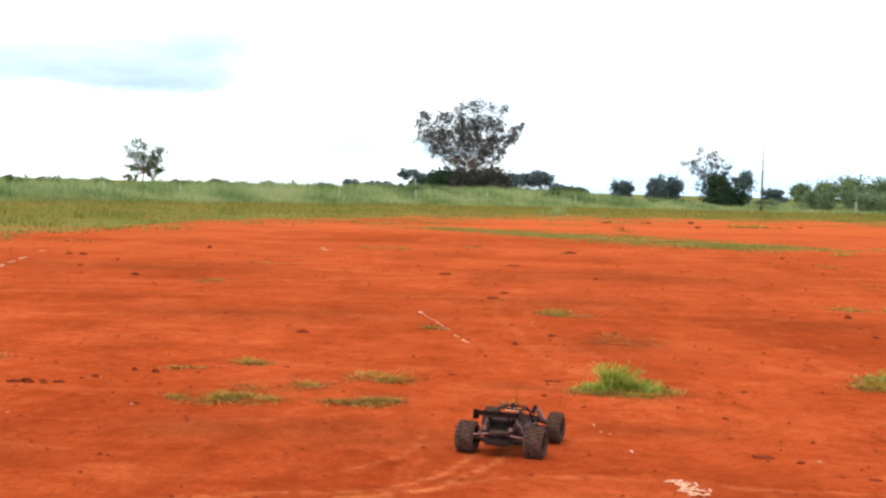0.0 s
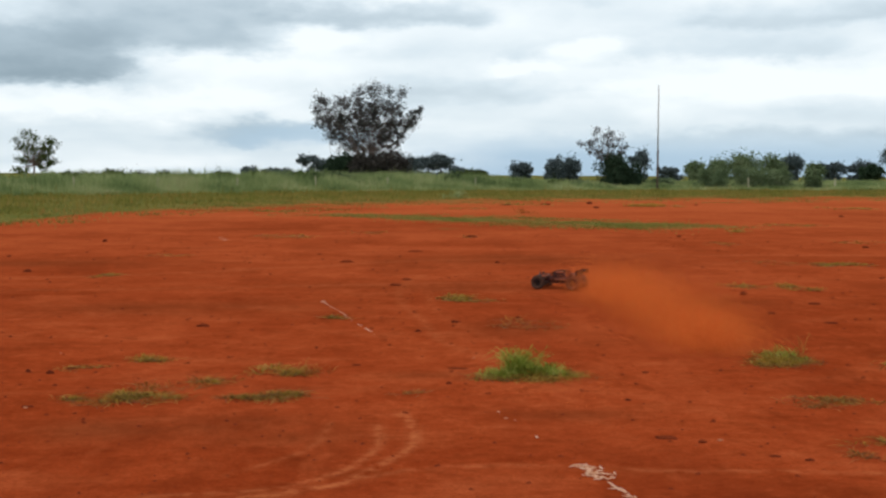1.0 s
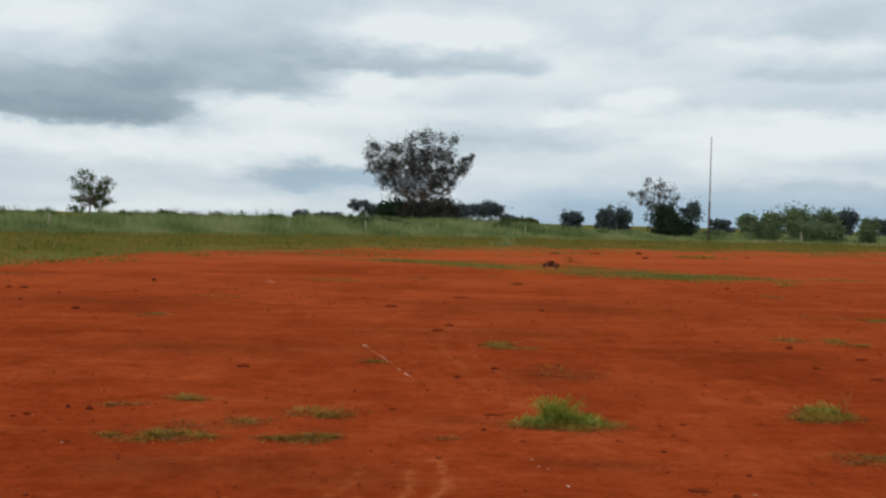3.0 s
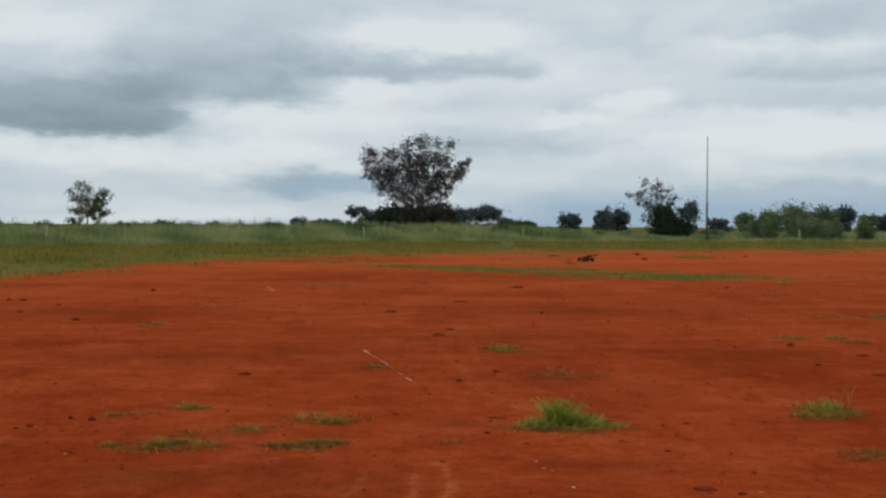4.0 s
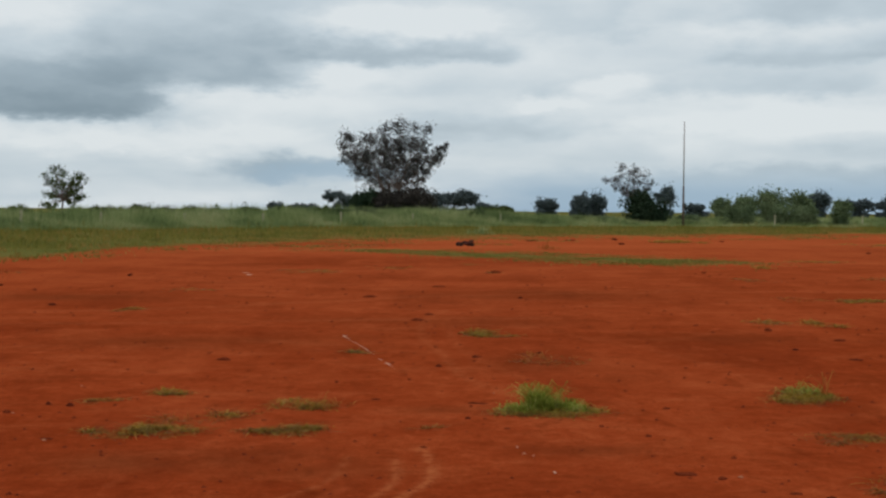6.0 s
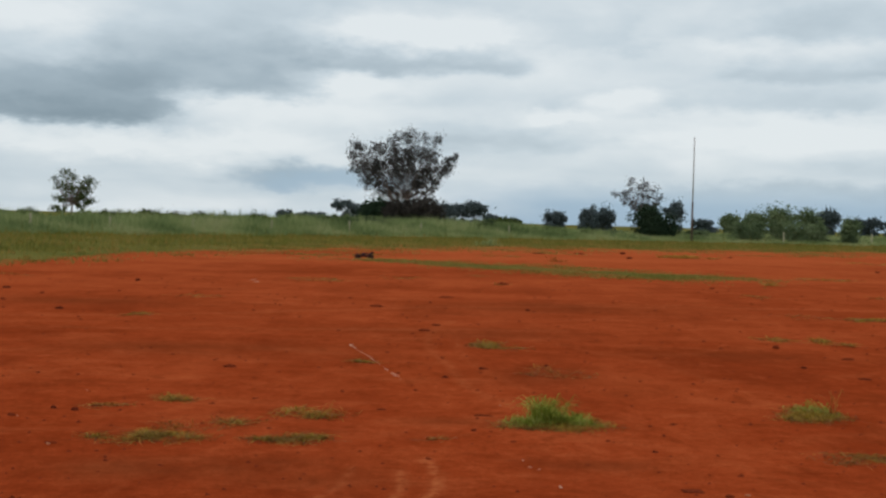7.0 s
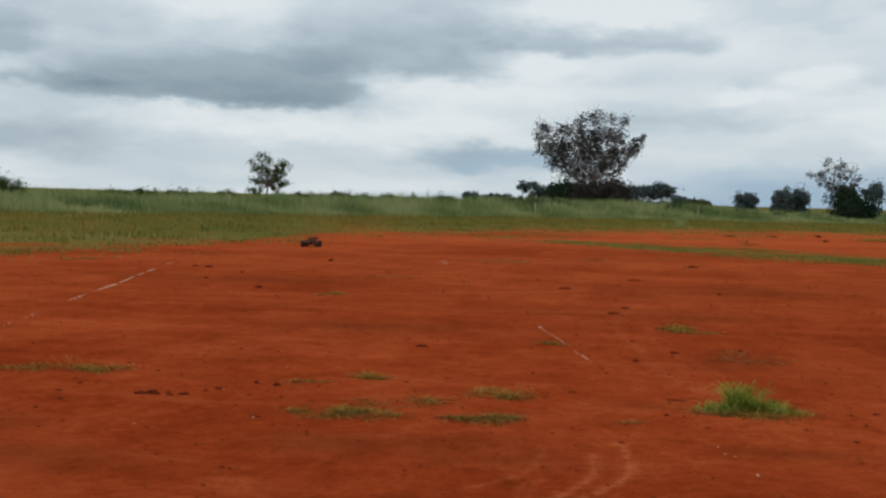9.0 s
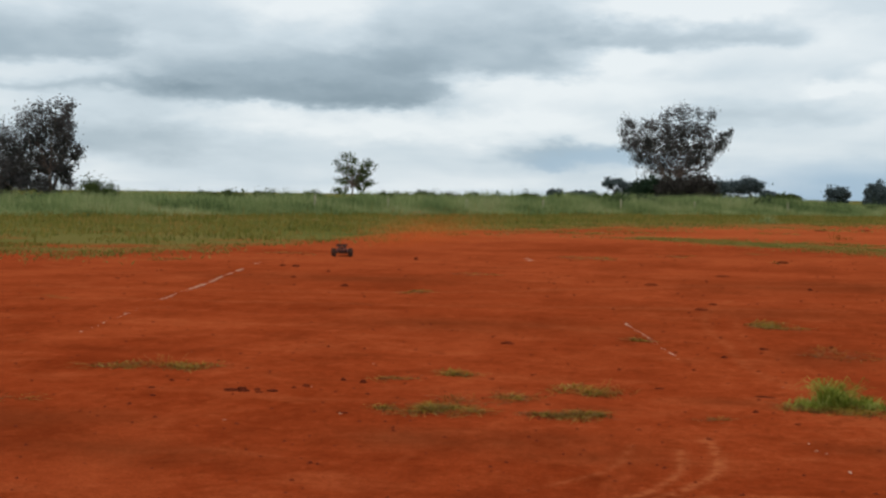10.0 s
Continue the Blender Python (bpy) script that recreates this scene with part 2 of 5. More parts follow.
# Dead stalks, coloured dark to give the shade under tufts as well.
THATCH_SHADE = leafy("dead_stalks_and_shade", [(0.085, 0.036, 0.008), (0.155, 0.072, 0.014), (0.270, 0.125, 0.028)], 3.0)
LEAF_DRY = leafy("greyish_leaves", [(0.036, 0.038, 0.036), (0.078, 0.077, 0.073), (0.120, 0.110, 0.108), (0.165, 0.148, 0.148)], 0.5, through=0.35)
LEAF_GREEN = leafy("green_leaves", [(0.035, 0.052, 0.016), (0.070, 0.095, 0.028), (0.120, 0.145, 0.050)], 0.5, through=0.35)
LEAF_DARK = leafy("dark_leaves", [(0.016, 0.032, 0.018), (0.030, 0.052, 0.028), (0.050, 0.072, 0.040)], 0.4)
# Pale blue-grey: the haze of distance is mixed into the leaf colour.
LEAF_FAR_HAZE = leafy("hazed_distant_leaves", [(0.060, 0.082, 0.084), (0.100, 0.126, 0.130), (0.148, 0.170, 0.172)], 0.2)
LEAF_HEDGE = leafy("hedge_leaves", [(0.078, 0.112, 0.058), (0.145, 0.190, 0.090), (0.220, 0.260, 0.135)], 0.35, through=0.35)
LEAF_BROWN = leafy("brown_green_leaves", [(0.030, 0.028, 0.024), (0.060, 0.052, 0.044), (0.095, 0.080, 0.070)], 0.5)
BARK = speckled("bark", (0.24, 0.17, 0.14), (0.09, 0.065, 0.055), 3.0, 0.9, relief=0.6)
CHALK = speckled("old_chalk", (0.66, 0.42, 0.30), (0.46, 0.18, 0.08), 14.0, 0.9)
STONE = speckled("pale_stone", (0.46, 0.19, 0.10), (0.34, 0.11, 0.05), 30.0, 0.9)
CLOD = speckled("dark_clod", (0.150, 0.028, 0.012), (0.060, 0.012, 0.006), 25.0, 0.95, relief=0.8)
RUSTY = speckled("red_clod", (0.200, 0.036, 0.013), (0.110, 0.020, 0.008), 25.0, 0.95, relief=0.8)
POST = speckled("weathered_concrete", (0.52, 0.47, 0.32), (0.32, 0.28, 0.18), 8.0, 0.9)
STEEL_POLE = speckled("galvanised_pole", (0.50, 0.47, 0.45), (0.30, 0.27, 0.26), 2.0, 0.6, 0.0)
RUBBER = speckled("dusty_tyre_rubber", (0.120, 0.062, 0.044), (0.030, 0.019, 0.016), 30.0, 0.9)
PLASTIC = speckled("black_plastic", (0.030, 0.015, 0.012), (0.010, 0.006, 0.005), 40.0, 0.75, relief=0.1)
SHELL = speckled("dark_red_brown_shell", (0.070, 0.018, 0.018), (0.022, 0.008, 0.008), 14.0, 0.6, relief=0.1)
ACCENT = speckled("orange_trim", (0.60, 0.14, 0.04), (0.38, 0.07, 0.03), 18.0, 0.4, relief=0.05)
ALLOY = speckled("dull_alloy", (0.090, 0.050, 0.042), (0.035, 0.020, 0.018), 40.0, 0.6, 0.3, relief=0.1)
PALE = speckled("pale_plastic", (0.42, 0.20, 0.17), (0.12, 0.05, 0.045), 30.0, 0.6, relief=0.05)
DUST = speckled("red_dust", (0.78, 0.190, 0.042), (0.66, 0.145, 0.032), 3.0, 1.0, relief=0.0)


# ---------------------------------------------------------------- mesh helpers
def mesh_object(name, verts, faces, mat, parent=None, label="", smooth=False):
    me = bpy.data.meshes.new(name)
    if isinstance(verts, np.ndarray):
        me.from_pydata(verts, [], faces)
    else:
        me.from_pydata([tuple(p) for p in verts], [], [tuple(f) for f in faces])
    me.materials.append(mat)
    if smooth:
        me.polygons.foreach_set("use_smooth", [True] * len(me.polygons))
    me.update()
    ob = new(name, me)
    if parent:
        ob.parent = parent
    return tagged(ob, label) if label else ob


def part(name, bm, mat, parent=None, label="", smooth=False):
    me = bpy.data.meshes.new(name)
    bmesh.ops.recalc_face_normals(bm, faces=bm.faces)
    for f in bm.faces:
        f.smooth = smooth
    bm.to_mesh(me)
    bm.free()
    me.materials.append(mat)
    ob = new(name, me)
    if parent:
        ob.parent = parent
    return tagged(ob, label) if label else ob


def tufted(name, spots, mat, parent=None, label="", seed=1):
    """Grass blades: spots are rows of x, y, ground, height, width, lean x, lean y. Three corners and a kink each."""
    r = np.random.default_rng(seed)
    s = np.asarray(spots, float)
    n = len(s)
    turn = r.uniform(0, 2 * np.pi, n)
    side = np.stack([np.cos(turn), np.sin(turn), np.zeros(n)], -1) * (s[:, 4] / 2)[:, None]
    foot = s[:, :3]
    knee = foot + np.stack([s[:, 5] * 0.35, s[:, 6] * 0.35, s[:, 3] * 0.6], -1)
    tip = foot + np.stack([s[:, 5], s[:, 6], s[:, 3]], -1)
    verts = np.stack([foot - side, foot + side, knee + side * 0.8, knee - side * 0.8, tip], 1).reshape(-1, 3)
    base = 5 * np.arange(n)[:, None]
    faces = np.concatenate([base + [0, 1, 2], base + [0, 2, 3], base + [3, 2, 4]])
    return mesh_object(name, verts, faces, mat, parent, label)


def tube(points, radii, sides=6):
    verts, faces = [], []
    for i, (p, r) in enumerate(zip(points, radii)):
        p = Vector(p)
        ahead = Vector(points[min(i + 1, len(points) - 1)]) - Vector(points[max(i - 1, 0)])
        q = ahead.to_track_quat("Z", "X") if ahead.length > 1e-6 else Euler((0, 0, 0)).to_quaternion()
        for s in range(sides):
            a = 2 * math.pi * s / sides
            verts.append(p + q @ Vector((r * math.cos(a), r * math.sin(a), 0)))
    for i in range(len(points) - 1):
        for s in range(sides):
            a, b = i * sides + s, i * sides + (s + 1) % sides
            faces.append((a, b, b + sides, a + sides))
    faces.append(tuple(reversed(range(sides))))
    faces.append(tuple(range(len(verts) - sides, len(verts))))
    return verts, faces


def joined(pieces):
    verts, faces = [], []
    for v, f in pieces:
        o = len(verts)
        verts += v
        faces += [tuple(i + o for i in q) for q in f]
    return verts, faces


# ---------------------------------------------------------------- ground
EDGE = [(-400, 20), (-40, 24), (-17.5, 28), (-13.2, 31), (-11.8, 34.5), (-11.3, 44), (-9.2, 54), (-5.5, 61), (0.5, 68), (8, 75.5), (16, 81), (25, 85), (35, 90), (80, 105), (400, 160)]
FENCE = [(-400, 20), (-60, 44), (-35, 66), (-22, 84), (-8, 103), (-1.4, 108), (6.8, 114), (20, 120), (36, 126), (60, 135), (400, 180)]


def line_at(rows, x):
    xs, ys = zip(*rows)
    return np.interp(x, xs, ys)


CHALK_ENDS = ((1.05, 5.35), (-4.15, 27.9))


def arc(points, steps=14):
    """A smooth way through points."""
    p = [Vector((*q, 0)) for q in points]
    p = [2 * p[0] - p[1], *p, 2 * p[-1] - p[-2]]
    out = []
    for i in range(1, len(p) - 2):
        for s in range(steps):
            t = s / steps
            a, b, c, d = p[i - 1:i + 3]
            out.append(0.5 * (2 * b + (c - a) * t + (2 * a - 5 * b + 4 * c - d) * t * t + (3 * b - a - 3 * c + d) * t ** 3))
    return np.array([(q.x, q.y) for q in out])


TYRE_MARKS = [
    (arc([(-2.3, 4.3), (-1.1, 5.3), (-0.56, 5.56), (-0.30, 5.79), (-0.10, 6.2), (0.02, 6.52), (0.05, 6.96), (-0.05, 7.55)]), 0.035, 1.0),
    (arc([(-2.6, 4.6), (-1.4, 5.42), (-0.72, 5.62), (-0.42, 5.86), (-0.24, 6.2), (-0.15, 6.66), (-0.18, 7.2)]), 0.030, 0.7),
    (arc([(-1.3, 5.1), (-0.5, 5.66), (-0.06, 5.96), (0.23, 6.03), (0.52, 6.07), (0.82, 6.03), (1.5, 5.95), (2.6, 5.9)]), 0.025, 0.65),
    (arc([(-0.9, 5.9), (-0.62, 6.3), (-0.48, 6.7), (-0.45, 7.2)]), 0.025, 0.45),
    (arc([(0.7, 9.6), (0.32, 10.8), (0.14, 12.5), (-0.01, 13.6), (-0.04, 15.7), (0.3, 18.0)]), 0.05, 0.38),
    (arc([(0.9, 10.4), (0.62, 11.4), (0.40, 12.6), (0.30, 13.8), (0.28, 15.4)]), 0.05, 0.25),
    (arc([(2.9, 9.6), (2.75, 11.2), (2.45, 12.6), (1.9, 14.0), (1.5, 15.0)]), 0.06, 0.16),
    (arc([(-9.0, 14.6), (-5.2, 15.2), (-2.0, 15.9), (2.0, 16.5)]), 0.12, 0.35),
    (arc([(-10.0, 16.6), (-6.0, 16.9), (-3.0, 18.2), (0.0, 20.5), (4.0, 22.0), (9.0, 22.6)]), 0.14, 0.35),
    (arc([(1.6, 22.0), (4.5, 22.6), (9.0, 22.4), (14.0, 23.0)]), 0.14, 0.3),
    (arc([(-7.4, 36.8), (-4.0, 44.0), (0.0, 47.0), (4.0, 50.0), (10.0, 52.0)]), 0.3, 0.3),
]
DAMP = [(-1.05, 7.15, 0.55, 0.20), (-1.7, 7.0, 0.6, 0.22), (1.05, 11.6, 0.55, 0.45), (0.1, 8.9, 0.3, 0.12), (1.9, 21, 2.4, 1.0), (-0.6, 6.75, 0.5, 0.2), (-4.2, 7.0, 0.8, 0.25),
        (1.0, 7.4, 0.45, 0.12), (-3.4, 6.2, 0.9, 0.2), (3.2, 14.0, 1.2, 0.4), (-2.4, 13.2, 1.6, 0.5), (0.5, 15.9, 1.4, 0.5), (-6.0, 20.0, 2.4, 0.7)]


def relief(x, y):
    """Height of the ground, a few centimetres of unevenness that fades towards the distance."""
    far = math.hypot(x, y)
    v = Vector((x, y, 0))
    z = 0.020 * noise.noise(v * 0.45) + 0.012 * noise.noise(v * 1.3 + Vector((7, 3, 0)))
    if far < 40:
        z += 0.006 * noise.noise(v * 4.0) * min(1, (40 - far) / 15)
    return z * min(1, 90 / far) if far > 1 else z


def build_ground():
    rings = [0.0, 1.0, 2.0] + list(np.geomspace(2.6, 160, 430)) + list(np.geomspace(166, 4000, 30))
    turns = list(np.arange(-40, 40.01, 0.28)) + list(np.arange(44, 320, 6.0))
    verts, cover, scuff, damp = [(0, 0, 0)], [0.0], [0.0], [0.0]
    xs, ys = [], []
    for r in rings[1:]:
        for a in turns:
            xs.append(r * math.sin(radians(a)))
            ys.append(r * math.cos(radians(a)))
    x, y = np.array(xs), np.array(ys)
    edge = line_at(EDGE, x)
    c = np.clip(0.5 + (y - edge + 1.5) / (7.0 + 0.30 * edge), 0, 1)
    c = np.maximum(c, np.clip((np.abs(x) - 140) / 20, 0, 1))
    strip = np.interp(x, [-2.5, -1.7, 1.2, 4.0, 6.6, 8.0], [43.5, 42.8, 40.5, 38.5, 36.2, 35.5])
    wide = np.interp(x, [-5.5, -1.0, 3.0, 7.0, 10.5], [0.5, 1.6, 3.0, 2.6, 0.6])
    thin = np.exp(-((y - strip) / wide) ** 2) * np.interp(x, [-6.0, -2.5, 2.0, 8.0, 11.0], [0.0, 0.55, 0.82, 0.76, 0.0])
    c = np.maximum(c, thin)
    s = np.zeros(len(x))
    for line, w, strength in TYRE_MARKS:
        lo, hi = line.min(0) - 4 * w, line.max(0) + 4 * w
        near = np.where((x > lo[0]) & (x < hi[0]) & (y > lo[1]) & (y < hi[1]))[0]
        if len(near):
            a, b = line[:-1], line[1:]
            p = np.stack([x[near], y[near]], -1)[:, None]
            t = np.clip(((p - a) * (b - a)).sum(-1) / ((b - a) ** 2).sum(-1), 0, 1)
            d = np.linalg.norm(p - (a + t[..., None] * (b - a)), axis=-1).min(1)
            s[near] = np.maximum(s[near], strength * np.exp(-(d / w) ** 2))
    m = np.zeros(len(x))
    for px, py, rx, ry in DAMP:
        m = np.maximum(m, 0.5 * np.exp(-(((x - px) / rx) ** 2 + ((y - py) / (1.5 * ry)) ** 2)))
    z = [relief(a, b) for a, b in zip(xs, ys)]
    verts += list(zip(xs, ys, z))
    n, faces = len(turns), []
    for i in range(n):
        faces.append((0, 1 + (i + 1) % n, 1 + i))
    for k in range(len(rings) - 2):
        o = 1 + k * n
        for i in range(n):
            j = (i + 1) % n
            faces.append((o + i, o + j, o + n + j, o + n + i))
    ob = mesh_object("ground", verts, faces, EARTH, smooth=True)
    me = ob.data
    for name, values in (("cover", c), ("scuff", s), ("damp", m)):
        me.attributes.new(name, "FLOAT", "POINT").data.foreach_set("value", np.r_[0.0, values])
    return tagged(ob, "bare red laterite earth with tyre marks, turning to grass", "ground", kind="structure")


build_ground()


# ---------------------------------------------------------------- grass beyond the bare earth
def patchy(x, y, scale):
    return noise.noise(Vector((x * scale, y * scale, 3.1)))


def short_grass():
    r = np.random.default_rng(11)
    rows = []
    while len(rows) < 70000:
        x = r.uniform(-62, 85)
        near, far = line_at(EDGE, x), line_at(FENCE, x) + 2
        y = near - 1.5 + (far - near + 1.5) * r.random() ** 1.15
        if abs(math.degrees(math.atan2(x, y))) > 37:
            continue
        p = patchy(x, y, 0.35)
        if p < -0.25 and r.random() < 0.7 or r.random() > min(1, max(0.04, (y - near + 2.0 + 5 * p) / 9)):
            continue
        grow = (y - near) / max(far - near, 1)
        h = r.uniform(0.05, 0.16) * (1 + 1.2 * max(grow, 0) + 0.8 * max(p, 0))
        if r.random() < 0.02:
            h *= 2.4
        rows.append((x, y, 0.0, h, r.uniform(0.03, 0.07), r.normal(0, 0.06), r.normal(0, 0.06)))
    while len(rows) < 88000:  # ragged outlying clumps
        x = r.uniform(-24, 45)
        y = line_at(EDGE, x) - 16 * r.random() ** 2.0
        if y > 22 and patchy(x, y, 0.24) + 0.5 * patchy(x, y, 0.9) > 0.12:
            wide, deep = r.uniform(0.15, 0.9), r.uniform(0.2, 1.2)
            for _ in range(r.integers(8, 40)):
                rows.append((x + r.normal(0, wide), y + r.normal(0, deep), 0.0, r.uniform(0.015, 0.09), r.uniform(0.02, 0.05), r.normal(0, 0.08), r.normal(0, 0.08)))
    for _ in range(24000):
        x = r.triangular(-5.5, 4.0, 10.5)
        y = np.interp(x, [-2.5, -1.7, 1.2, 4.0, 6.6, 8.0], [43.5, 42.8, 40.5, 38.5, 36.2, 35.5]) + r.normal(0, np.interp(x, [-5.5, 0.0, 4.0, 7.0, 10.5], [0.7, 1.6, 2.2, 2.0, 0.7]))
        if patchy(x, y, 0.40) + 0.5 * patchy(x, y, 1.5) > r.uniform(-0.25, 0.25):
            rows.append((x, y, 0.0, r.uniform(0.015, 0.06), 0.022, r.normal(0, 0.05), r.normal(0, 0.05)))
    tagged(tufted("short_grass", rows, LAWN, seed=12), "low olive-green grass round the edge of the bare field", "grass", kind="stuff")


def tall_grass():
    r = np.random.default_rng(21)
    rows = []
    while len(rows) < 140000:
        x = r.uniform(-75, 100)
        deep = r.random() ** 1.6
        y = line_at(FENCE, x) - 8 + 44 * deep + 2.5 * patchy(x, 0, 0.25)
        if abs(math.degrees(math.atan2(x, y))) > 37:
            continue
        p = 0.8 * patchy(x, y, 0.07) + 0.8 * patchy(x, y, 0.30) + 0.4 * patchy(x, y, 1.3)
        if p < -0.35 and r.random() < 0.6:
            continue
        tall = np.interp(x, [-70, -30, -18, 0, 8, 20, 60], [1.10, 1.42, 1.58, 1.80, 1.35, 0.95, 1.0])
        h = tall * (0.66 + 0.50 * p + 0.30 * r.random()) * min(1, 0.18 + 4.5 * deep)
        if r.random() < 0.012:
            h *= 1.2
        rows.append((x, y, 0.0, max(h, 0.25), r.uniform(0.03, 0.08), r.normal(0, 0.20), r.normal(0, 0.20)))
    tagged(tufted("tall_grass", rows, TALL, seed=22), "dense belt of tall green grass along the fence", "grass", kind="stuff")


short_grass()
tall_grass()


# ---------------------------------------------------------------- trees and bushes
def leaves(rng, centres, radii, count, size, flat=1.0):
    """Small folded leaves scattered about centres."""
    n = count
    pick = rng.integers(0, len(centres), n)
    at = np.asarray(centres)[pick] + rng.normal(0, 1, (n, 3)) * np.asarray(radii)[pick][:, None] * [1, 1, flat]
    ahead = rng.normal(0, 1, (n, 3))
    ahead /= np.linalg.norm(ahead, axis=1, keepdims=True)
    across = np.cross(ahead, rng.normal(0, 1, (n, 3)))
    across /= np.linalg.norm(across, axis=1, keepdims=True) + 1e-9
    up = np.cross(ahead, across)
    s = (size * rng.uniform(0.6, 1.4, n))[:, None]
    verts = np.stack([at - ahead * s, at + across * s * 0.45 + up * s * 0.15, at + ahead * s, at - across * s * 0.45 + up * s * 0.15], 1).reshape(-1, 3)
    base = 4 * np.arange(n)[:, None]
    return verts.tolist(), np.concatenate([base + [0, 1, 2], base + [0, 2, 3]]).tolist()


def tree(name, label, place, lobes, fork, girth, leaf_mat, count, size, stems=1, twigs=3, spread=0.28, seed=1, depth=1.0, category="tree", filled=0, limb=1.0):
    """Lobes are rows of side, height, half width, half height, limbs. fork: height at which limbs leave the stems."""
    rng = np.random.default_rng(seed)
    root = new(name)
    root.matrix_world = pose(*place)
    pieces, tips, sizes = [], [], []
    heads = []
    for s in range(stems):
        a = 2 * math.pi * s / stems + rng.uniform(0, 1)
        lean = fork * (0.22 if stems > 1 else 0.06)
        head = Vector((lean * math.cos(a), lean * math.sin(a), fork * rng.uniform(0.85, 1.15)))
        foot = Vector((0.25 * girth * 4 * math.cos(a), 0.25 * girth * 4 * math.sin(a), -0.1)) if stems > 1 else Vector((0, 0, -0.1))
        mid = foot.lerp(head, 0.5) + Vector(rng.normal(0, 0.04 * fork, 3))
        pieces.append(tube([foot, foot.lerp(mid, 0.3), mid, head], [girth * 1.25, girth * 1.0, girth * 0.85, girth * 0.7]))
        heads.append(head)
    for cx, cz, rx, rz, limbs in lobes:
        for _ in range(limbs):
            q = rng.normal(0, 1, 3)
            q *= rng.random() ** 0.4 / np.linalg.norm(q)
            end = Vector((cx + rx * q[0], depth * rx * q[1] + 0.0, cz + rz * q[2]))
            head = min(heads, key=lambda h: (h - end).length + rng.uniform(0, 1))
            span = (end - head).length
            knee = head.lerp(end, 0.5) + Vector((0, 0, -0.10 * span)) + Vector(rng.normal(0, 0.07 * span, 3))
            pieces.append(tube([head - Vector((0, 0, 0.05)), head.lerp(knee, 0.55), knee, knee.lerp(end, 0.6), end],
                               [limb * girth * r for r in (0.42, 0.30, 0.20, 0.11, 0.04)], 5))
            tips.append(end)
            sizes.append(spread * min(rx, rz) + 0.08)
            for _ in range(twigs):
                a = knee.lerp(end, rng.uniform(0.2, 0.95))
                b = a + Vector(rng.normal(0, 1, 3)) * 0.45 * min(rx, rz)
                pieces.append(tube([a, a.lerp(b, 0.5) + Vector(rng.normal(0, 0.03, 3)), b], [girth * 0.08, girth * 0.05, girth * 0.02], 4))
                tips.append(b)
                sizes.append(spread * 0.8 * min(rx, rz) + 0.06)
    for cx, cz, rx, rz, limbs in lobes:  # closed canopies: clumps all through the lobe, fuller above
        for _ in range(limbs * filled):
            q = rng.normal(0, 1, 3)
            q *= rng.random() ** 0.33 / np.linalg.norm(q)
            tips.append(Vector((cx + 0.92 * rx * q[0], 0.92 * depth * rx * q[1], cz + 0.92 * rz * (q[2] if q[2] > 0 else 0.75 * q[2]))))
            sizes.append(spread * 0.55 * min(rx, rz) + 0.05)
    mesh_object("trunk", *joined(pieces), BARK, root)
    mesh_object("crown", *leaves(rng, [tuple(t) for t in tips], sizes, count, size), leaf_mat, root)
    return tagged(root, label, category)


def lobed(rows, x0, level, unit):
    """Lobes given on a chart with its own unit: centre line x0, eye level and metres per step."""
    return [((x - x0) * unit, 1.45 + (level - y) * unit, rx * unit, ry * unit, n) for x, y, rx, ry, n in rows]


# Large half-bare tree
tree("large_tree", "large half-bare tree with sparse greyish-brown leaves behind the grass", (-4.05, 135, 0.1),
     lobed([(706, 240, 13, 9, 8), (728, 236, 14, 10, 8), (752, 244, 16, 9, 7), (776, 241, 8, 8, 4), (638, 252, 16, 9, 7), (626, 272, 9, 8, 5), (660, 262, 16, 14, 8), (684, 256, 16, 12, 8),
            (628, 292, 9, 8, 4), (650, 290, 17, 12, 7), (672, 300, 20, 14, 8), (706, 270, 20, 16, 7), (732, 272, 20, 16, 7), (758, 270, 12, 10, 4), (776, 274, 14, 8, 6), (770, 290, 14, 9, 5), (796, 290, 12, 8, 6), (794, 276, 10, 6, 4), (812, 272, 8, 5, 3),
            (716, 300, 22, 14, 7), (746, 302, 16, 12, 6), (768, 316, 10, 7, 3), (650, 318, 12, 8, 3), (690, 324, 16, 9, 4), (772, 334, 7, 5, 2), (738, 328, 12, 8, 3)], 715, 384, 0.0627),
     3.4, 0.15, LEAF_DRY, 17500, 0.118, stems=4, twigs=3, spread=0.36, seed=5, depth=0.9, limb=0.55)
for k, (x, y, rx, ry, n, sd) in enumerate([(680, 366, 32, 16, 18, 31), (756, 364, 34, 18, 18, 32), (718, 366, 26, 17, 16, 33)]):
    tree("dark_bush", "dense dark bush at the foot of the large tree", (-4.3 + (x - 715) * 0.0627, 134 - k, 0),
         lobed([(x, y, rx, ry, n), (x, y + 12, rx, 12, n // 2)], x, 382, 0.0627), 0.5, 0.07, LEAF_DARK if k == 0 else LEAF_BROWN, 7500, 0.17, stems=3, twigs=2, spread=0.34, seed=sd, category="bush", filled=3)
